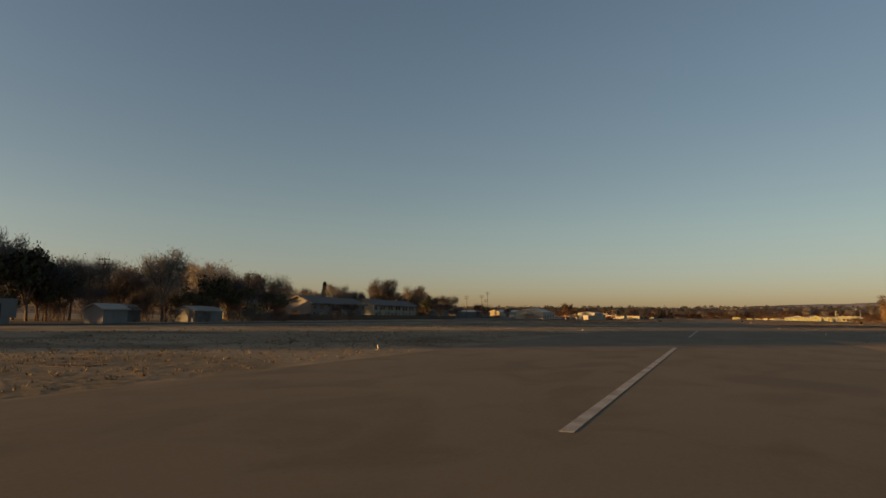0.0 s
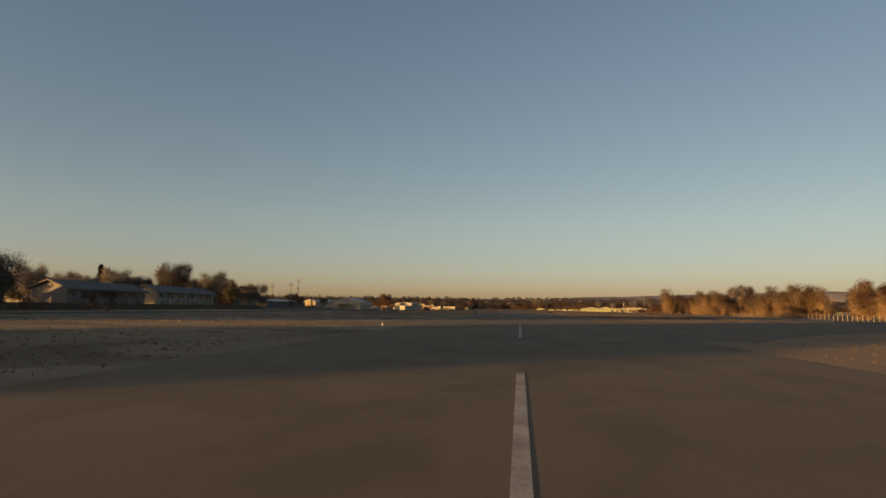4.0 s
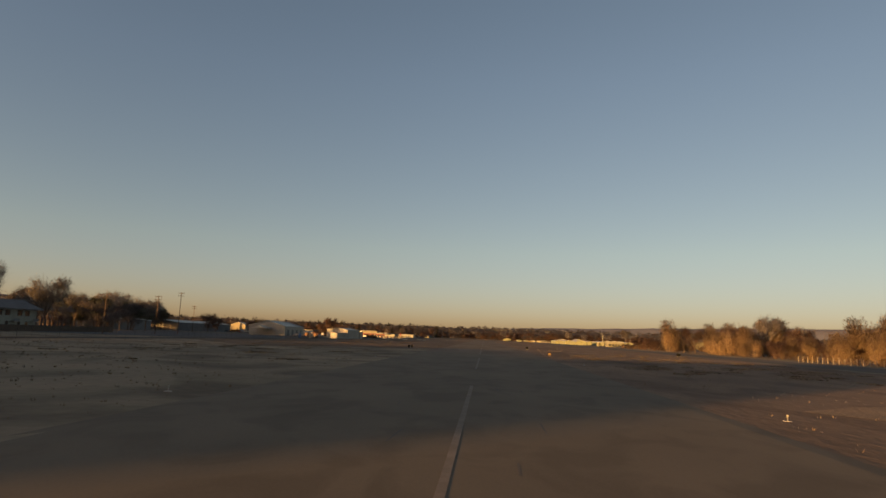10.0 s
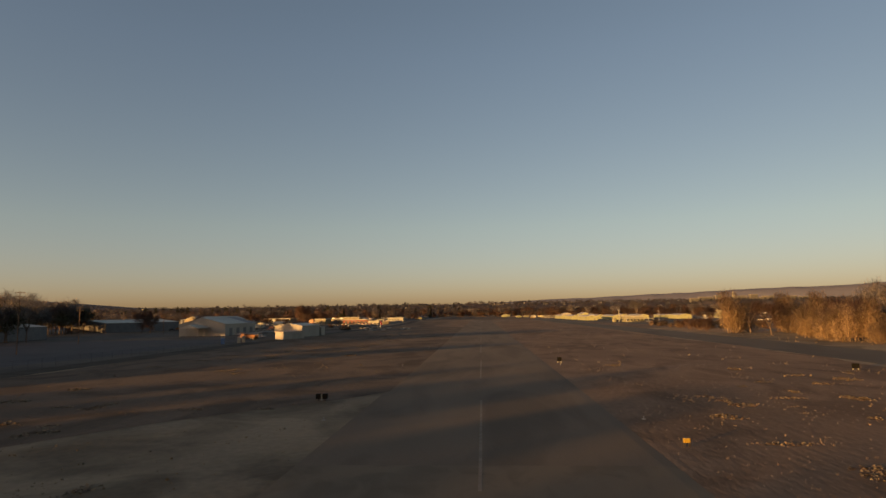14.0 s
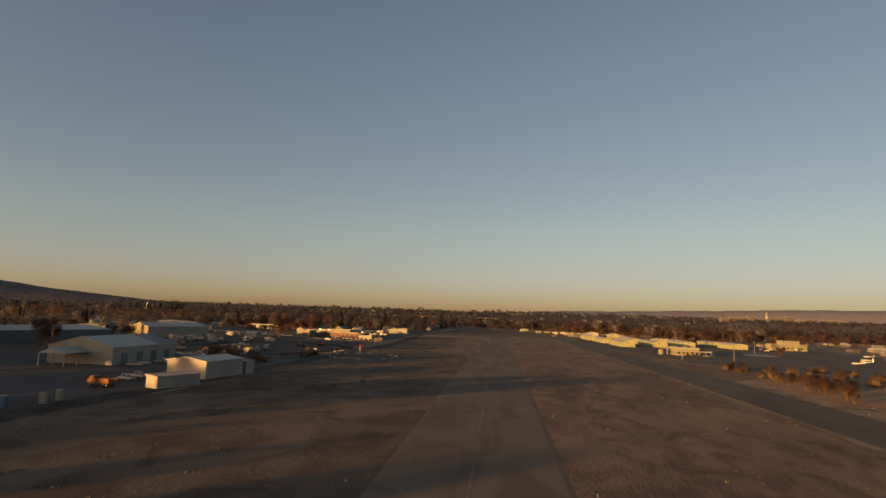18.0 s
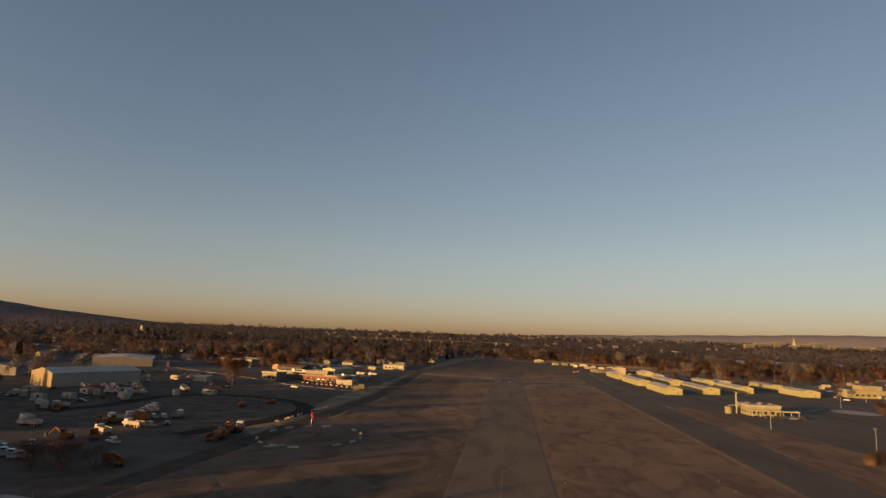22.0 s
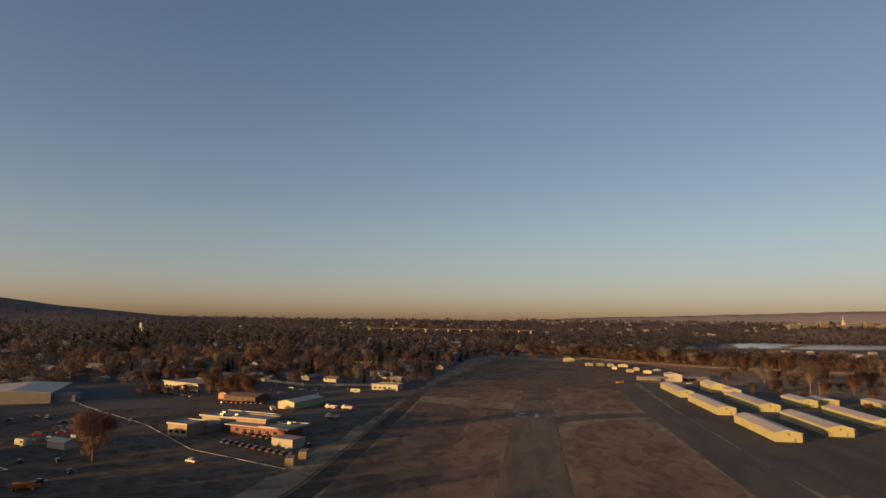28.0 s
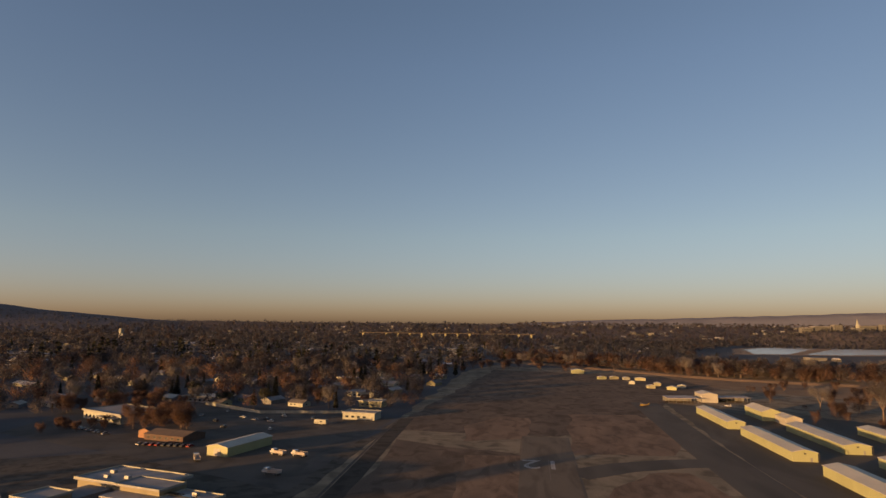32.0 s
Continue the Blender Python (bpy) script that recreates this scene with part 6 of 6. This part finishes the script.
for x, y, mt, lb in ((-92.1, 433.3, "white_wall", "white portable toilet cabin beside the road"), (-92.4, 438.5, "white_wall", "white portable toilet cabin beside the road"), (-95.6, 427, "blue_paint", "blue portable toilet cabin beside the road")):
    t = thing("portable_toilet", lb, "toilet cabin", x, y, 0, 18 + x, "portable toilets by the road")
    part("cabin", bevelled(boxes((-0.6, 0.6, -0.6, 0.6, 0.1, 2.3)), 0.05), mt, t)
    part("roof", bevelled(boxes((-0.65, 0.65, -0.65, 0.65, 2.3, 2.5)), 0.08), "white_wall", t)
    part("base", boxes((-0.65, 0.65, -0.65, 0.65, 0, 0.1)), "dark_metal", t)
    part("door", boxes((-0.42, 0.42, -0.63, -0.6, 0.15, 2.15)), mt, t)

for i in range(46):
    x, y = r.uniform(-235, -132), r.uniform(640, 792)
    if abs(x + 200) + abs(y - 700) > 12 and not (-176 < x < -130 and 650 < y < 735):
        park(r.choice(("white", "silver", "dark", "dark", "pickup", "camper", "wtip", "tip", "dark", "red")), x, y, r.choice((-60, 30, 60)) + r.uniform(-12, 12))
for i in range(34):
    u = r.random()
    t = thing("concrete_block", "rough pale concrete block dumped by the road", "block", -88.2 + 2.5 * u + r.uniform(-0.9, 0.9), 645 + 62 * u, 0, r.uniform(0, 180), "dumped blocks by the road")
    a, b, c = r.uniform(0.2, 0.6), r.uniform(0.2, 0.4), r.uniform(0.2, 0.5)
    part("block", bevelled(boxes((-a, a, -b, b, 0, c)), 0.08), "concrete", t)

# segmented circle with its wind tee
for i in range(16):
    a = i / 16 * 2 * math.pi + 0.1
    if i % 5 == 3:
        continue
    t = thing("airfield_marker", "low white board of the segmented circle", "marker", -65.5 + 16.5 * math.cos(a), 618.5 + 22 * math.sin(a), 0, math.degrees(math.atan2(22 * math.cos(a), -16.5 * math.sin(a))), "segmented circle panels")
    part("panel", prism([(-0.5, 0.05), (0.5, 0.05), (0.05, 0.55), (-0.05, 0.55)], -1.6, 1.6, "x"), "white_wall", t)
    part("stake", boxes((-1.2, -1.1, -0.05, 0.05, 0, 0.2), (1.1, 1.2, -0.05, 0.05, 0, 0.2)), "dark_metal", t)
t = thing("marker_bar", "white landing-strip bar inside the segmented circle", "marker", -69, 597, 0, 60)
part("panel", boxes((-3, 3, -0.35, 0.35, 0.05, 0.3), (-3.0, -2.4, 0.36, 3, 0.05, 0.3)), "white_wall", t)
t = thing("wind_tee", "red wind indicator on a short mast", "wind indicator", -73, 641)
part("mast", tube(bmesh.new(), (0, 0, 0), (0, 0, 5), 0.1, 0.07, 6), "steel", t)
part("windsock", tube(bmesh.new(), (0, 0, 4.8), (0.5, 0.6, 2.4), 0.5, 0.3, 8), "red_paint", t)

# approach light boxes, signs and edge lights
t = thing("approach_light", "pair of dark approach light boxes on pale legs", "runway light", -19.5, 281)
for x in (-0.4, 0.4):
    part("housing", bevelled(boxes((x - 0.28, x + 0.28, -0.3, 0.3, 0.3, 0.9)), 0.05), "black_panel", t)
    part("leg", boxes((x - 0.06, x + 0.06, -0.06, 0.06, 0, 0.3)), "dark_metal", t)
part("centre_plate", boxes((-0.1, 0.1, -0.1, -0.05, 0.1, 0.8)), "white_wall", t)


def sign(x, y, material, label, w=1.9, h=1.3, legs="white_wall"):
    t = thing("airfield_sign", label, "sign", x, y, 0, 4, "airfield signs")
    part("board", bevelled(boxes((-w / 2, w / 2, -0.12, 0.12, 0.3, 0.3 + h)), 0.03), material, t)
    for lx in (-w * 0.38, w * 0.38):
        part("leg", boxes((lx - 0.06, lx + 0.06, -0.06, 0.06, 0, 0.3)), legs, t)


sign(15.0, 34.8, "black_panel", "dark square distance sign seen from its back", 0.75, 0.55)
sign(15.5, 256, "yellow_paint", "small yellow airfield sign on short legs", 0.5, 0.35, "dark_metal")
sign(15.6, 334, "black_panel", "small dark airfield sign on short legs", 0.9, 0.8)
sign(62, 314, "black_panel", "small dark airfield sign by the taxiway", 1.2, 0.8)
for i in range(17):
    for s in (-1, 1):
        x, y = s * 15.6 - 0.0025 * max(0, 61 * i - 150), 24 + 61 * i
        t = thing("edge_light", "short pale runway edge light on its base plate", "runway light", x, y, 0, 0, "runway edge lights")
        part("base_plate", tube(bmesh.new(), (0, 0, 0), (0, 0, 0.04), 0.22, 0.2, 10), "concrete", t)
        part("stem", tube(bmesh.new(), (0, 0, 0.04), (0, 0, 0.22), 0.03, 0.03, 6), "steel", t)
        part("lens", tube(bmesh.new(), (0, 0, 0.22), (0, 0, 0.32), 0.06, 0.045, 8), "white_wall", t)
for x, y in ((-26, 131), (-23, 60), (21, 137), (26, 150), (-19.5, 8)):
    t = thing("concrete_slab", "flat pale concrete slab in the grass", "slab", x, y, 0, r.uniform(-20, 20), "concrete slabs in the grass")
    part("slab", boxes((-0.9, 0.9, -0.35, 0.35, 0, 0.06)), "gravel", t)


def utility_pole(x, y, h, turn, arm=True, label="dark wooden utility pole with crossarm"):
    t = thing("utility_pole", label, "pole", x, y, 0, turn, "utility poles")
    part("pole", tube(bmesh.new(), (0, 0, 0), (0, 0, h), 0.17, 0.11, 7), "pole_wood" if arm else "steel", t)
    if arm:
        for z in (h - 0.5, h - 1.7):
            a = part("crossarm", boxes((-1.3, 1.3, -0.08, 0.08, z, z + 0.16)), "pole_wood", t)
            for k in (-1.1, -0.4, 0.4, 1.1):
                part("insulator", boxes((k - 0.05, k + 0.05, -0.05, 0.05, z + 0.16, z + 0.4)), "glass", a)
    else:
        part("lamp_head", boxes((-0.7, 0.7, -0.25, 0.25, h, h + 0.35)), "steel", t)


for x, y, h in ((-120, 84, 14), (-122, 132, 14), (-136, 378, 18.5), (-128, 345, 15), (-160, 440, 15), (-190, 560, 12), (-120, 300, 13), (-240, 520, 13)):
    utility_pole(x, y, h, 20)
for x, y, h in ((121.6, 637, 10), (115.8, 706, 8), (213, 842, 9), (262, 905, 11), (255, 1010, 12), (285, 1120, 13), (215, 1075, 12), (310, 1030, 12)):
    utility_pole(x, y, h, 30, False, "slender grey lamp pole beside the apron")

# post fence before the thicket
t = thing("post_fence", "pale post fence catching the low sun", "fence", 0, 0)
p0, p1 = Vector((95.5, 100)), Vector((98.5, 314))
n = 76
post = mesh_of("post", boxes((-0.05, 0.05, -0.05, 0.05, 0, 1.9)))
for i in range(n + 1):
    q = p0.lerp(p1, i / n)
    o = part("post", post, "post", t)
    o.location = (q.x, q.y, r.uniform(-0.08, 0))
bm = bmesh.new()
for z in (0.3, 0.7, 1.1, 1.5, 1.85):
    tube(bm, (p0.x, p0.y, z), (p1.x, p1.y, z), 0.012, 0.012, 3)
part("wire", bm, "steel", t)
t = thing("board_fence", "dark weathered board fence before the houses", "fence", 0, 0)
board = mesh_of("board", boxes((-0.025, 0.025, -0.58, 0.58, 0.05, 2.0)))
q0, q1 = Vector((-118, 130)), Vector((-148, 350))
n = 186
for i in range(n):
    q = q0.lerp(q1, i / n)
    o = part("board", board, "pole_wood", t)
    o.matrix_basis = pose(q.x + r.uniform(-0.03, 0.03), q.y, r.uniform(-0.06, 0.02), 0, r.uniform(-1, 1), 7.8)
t = thing("chain_fence", "low grey mesh fence along the perimeter road", "fence", 0, 0)
pts = [(-97, 215), (-94, 300), (-92, 420), (-91, 560)]
bm = bmesh.new()
for (ax, ay), (bx, by) in zip(pts, pts[1:]):
    m = int(math.dist((ax, ay), (bx, by)) / 4)
    for i in range(m):
        x, y = ax + (bx - ax) * i / m, ay + (by - ay) * i / m
        tube(bm, (x, y, 0), (x, y, 2.0), 0.025, 0.025, 4)
    for z in (0.1, 0.5, 0.9, 1.3, 1.7, 1.98):
        tube(bm, (ax, ay, z), (bx, by, z), 0.012, 0.012, 3)
tagged(part("mesh_panel", bm, "dark_metal", t), kind="stuff")

# ---- dry grass ----


def tufts(name, count, areas, size, blades, label, seed, clump=0.0, material="tussock", low=-0.5, grain=1.0):
    """Dry tussocks of thin upright blades."""
    g = np.random.default_rng(seed)
    pick = g.integers(0, len(areas), count)
    a = np.array(areas)[pick]
    x = a[:, 0] + (a[:, 1] - a[:, 0]) * g.random(count)
    y = a[:, 2] + (a[:, 3] - a[:, 2]) * g.random(count)
    if clump:
        keep = np.array([noise.noise((u * 0.09 * grain, v * 0.05 * grain, 4.0)) > g.uniform(low, clump) for u, v in zip(x, y)])
        x, y = x[keep], y[keep]
    n = len(x)
    s = size * g.uniform(0.4, 1.3, n)
    th = g.uniform(0, 6.283, (n, blades))
    lean = g.uniform(0.1, 0.9, (n, blades))
    rad = g.uniform(0, 0.9, (n, blades)) * s[:, None]
    bx, by = x[:, None] + rad * np.cos(th), y[:, None] + rad * np.sin(th)
    h = s[:, None] * g.uniform(0.5, 1.1, (n, blades))
    v = np.zeros((n, blades, 3, 3))
    w = s[:, None] * 0.16
    px, py = -np.sin(th) * w, np.cos(th) * w
    v[:, :, 0] = np.stack((bx - px, by - py, np.zeros_like(bx)), -1)
    v[:, :, 1] = np.stack((bx + px, by + py, np.zeros_like(bx)), -1)
    v[:, :, 2] = np.stack((bx + lean * h * np.cos(th), by + lean * h * np.sin(th), h), -1)
    tagged(part(name, tri_mesh(name, v.reshape(-1, 3), material), material), label, "grass", kind="stuff")


tufts("dry_tussocks", 5200, [(-60, -14, -25, 110), (-60, -14, -25, 60), (-90, -20, 60, 330), (17, 70, 30, 90)], 0.14, 14, "scattered dry grass tussocks on bare dirt", 1, 0.25)
tufts("short_dry_grass", 30000, [(-50, -13, -20, 90), (-80, -14, 60, 330), (14, 66, 30, 300), (-40, -13, -20, 40)], 0.13, 4, "short dry winter grass stubble", 2, 0.6)
tufts("rough_grass_clumps", 500, [(-85, -18, 300, 900), (17, 72, 300, 620), (94, 118, 280, 560)], 0.3, 14, "rough dark grass clumps across the field", 3, 0.1, "weed")
tufts("dark_weed_mats", 26000, [(-80, -16, 120, 330), (17, 68, 180, 330), (-85, -30, 300, 520)], 0.16, 7, "dark flat weed mats in the dry field", 4, 0.45, "weed", 0.16, 2.6)


def weed_mats(name, count, areas, label, seed):
    """Ragged low mats of dark weed, lying long across the field."""
    g = np.random.default_rng(seed)
    out = []
    for _ in range(count):
        x0, x1, y0, y1 = areas[g.integers(0, len(areas))]
        cx, cy, a, b = g.uniform(x0, x1), g.uniform(y0, y1), g.uniform(0.7, 2.6), g.uniform(0.7, 2.6)
        k = int(46 * a * b)
        th, rad = g.uniform(0, 6.283, k), np.sqrt(g.random(k)) * g.uniform(0.6, 1.15, k)
        bx, by = cx + a * rad * np.cos(th), cy + b * rad * np.sin(th)
        h, w, th = g.uniform(0.05, 0.16, k), g.uniform(0.10, 0.22, k), g.uniform(0, 6.283, k)
        v = np.zeros((k, 3, 3))
        v[:, 0] = np.stack((bx - np.sin(th) * w, by + np.cos(th) * w, np.full(k, 0.012)), -1)
        v[:, 1] = np.stack((bx + np.sin(th) * w, by - np.cos(th) * w, np.full(k, 0.012)), -1)
        v[:, 2] = np.stack((bx + np.cos(th) * w * 1.3, by + np.sin(th) * w * 1.3, h), -1)
        out.append(v.reshape(-1, 3))
    tagged(part(name, tri_mesh(name, np.concatenate(out), "weed"), "weed"), label, "weeds", kind="stuff")


weed_mats("weed_mats", 170, [(20, 66, 165, 330), (22, 60, 190, 300), (-62, -22, 120, 330), (-75, -30, 330, 520)], "low dark weed mats across the dry field", 8)
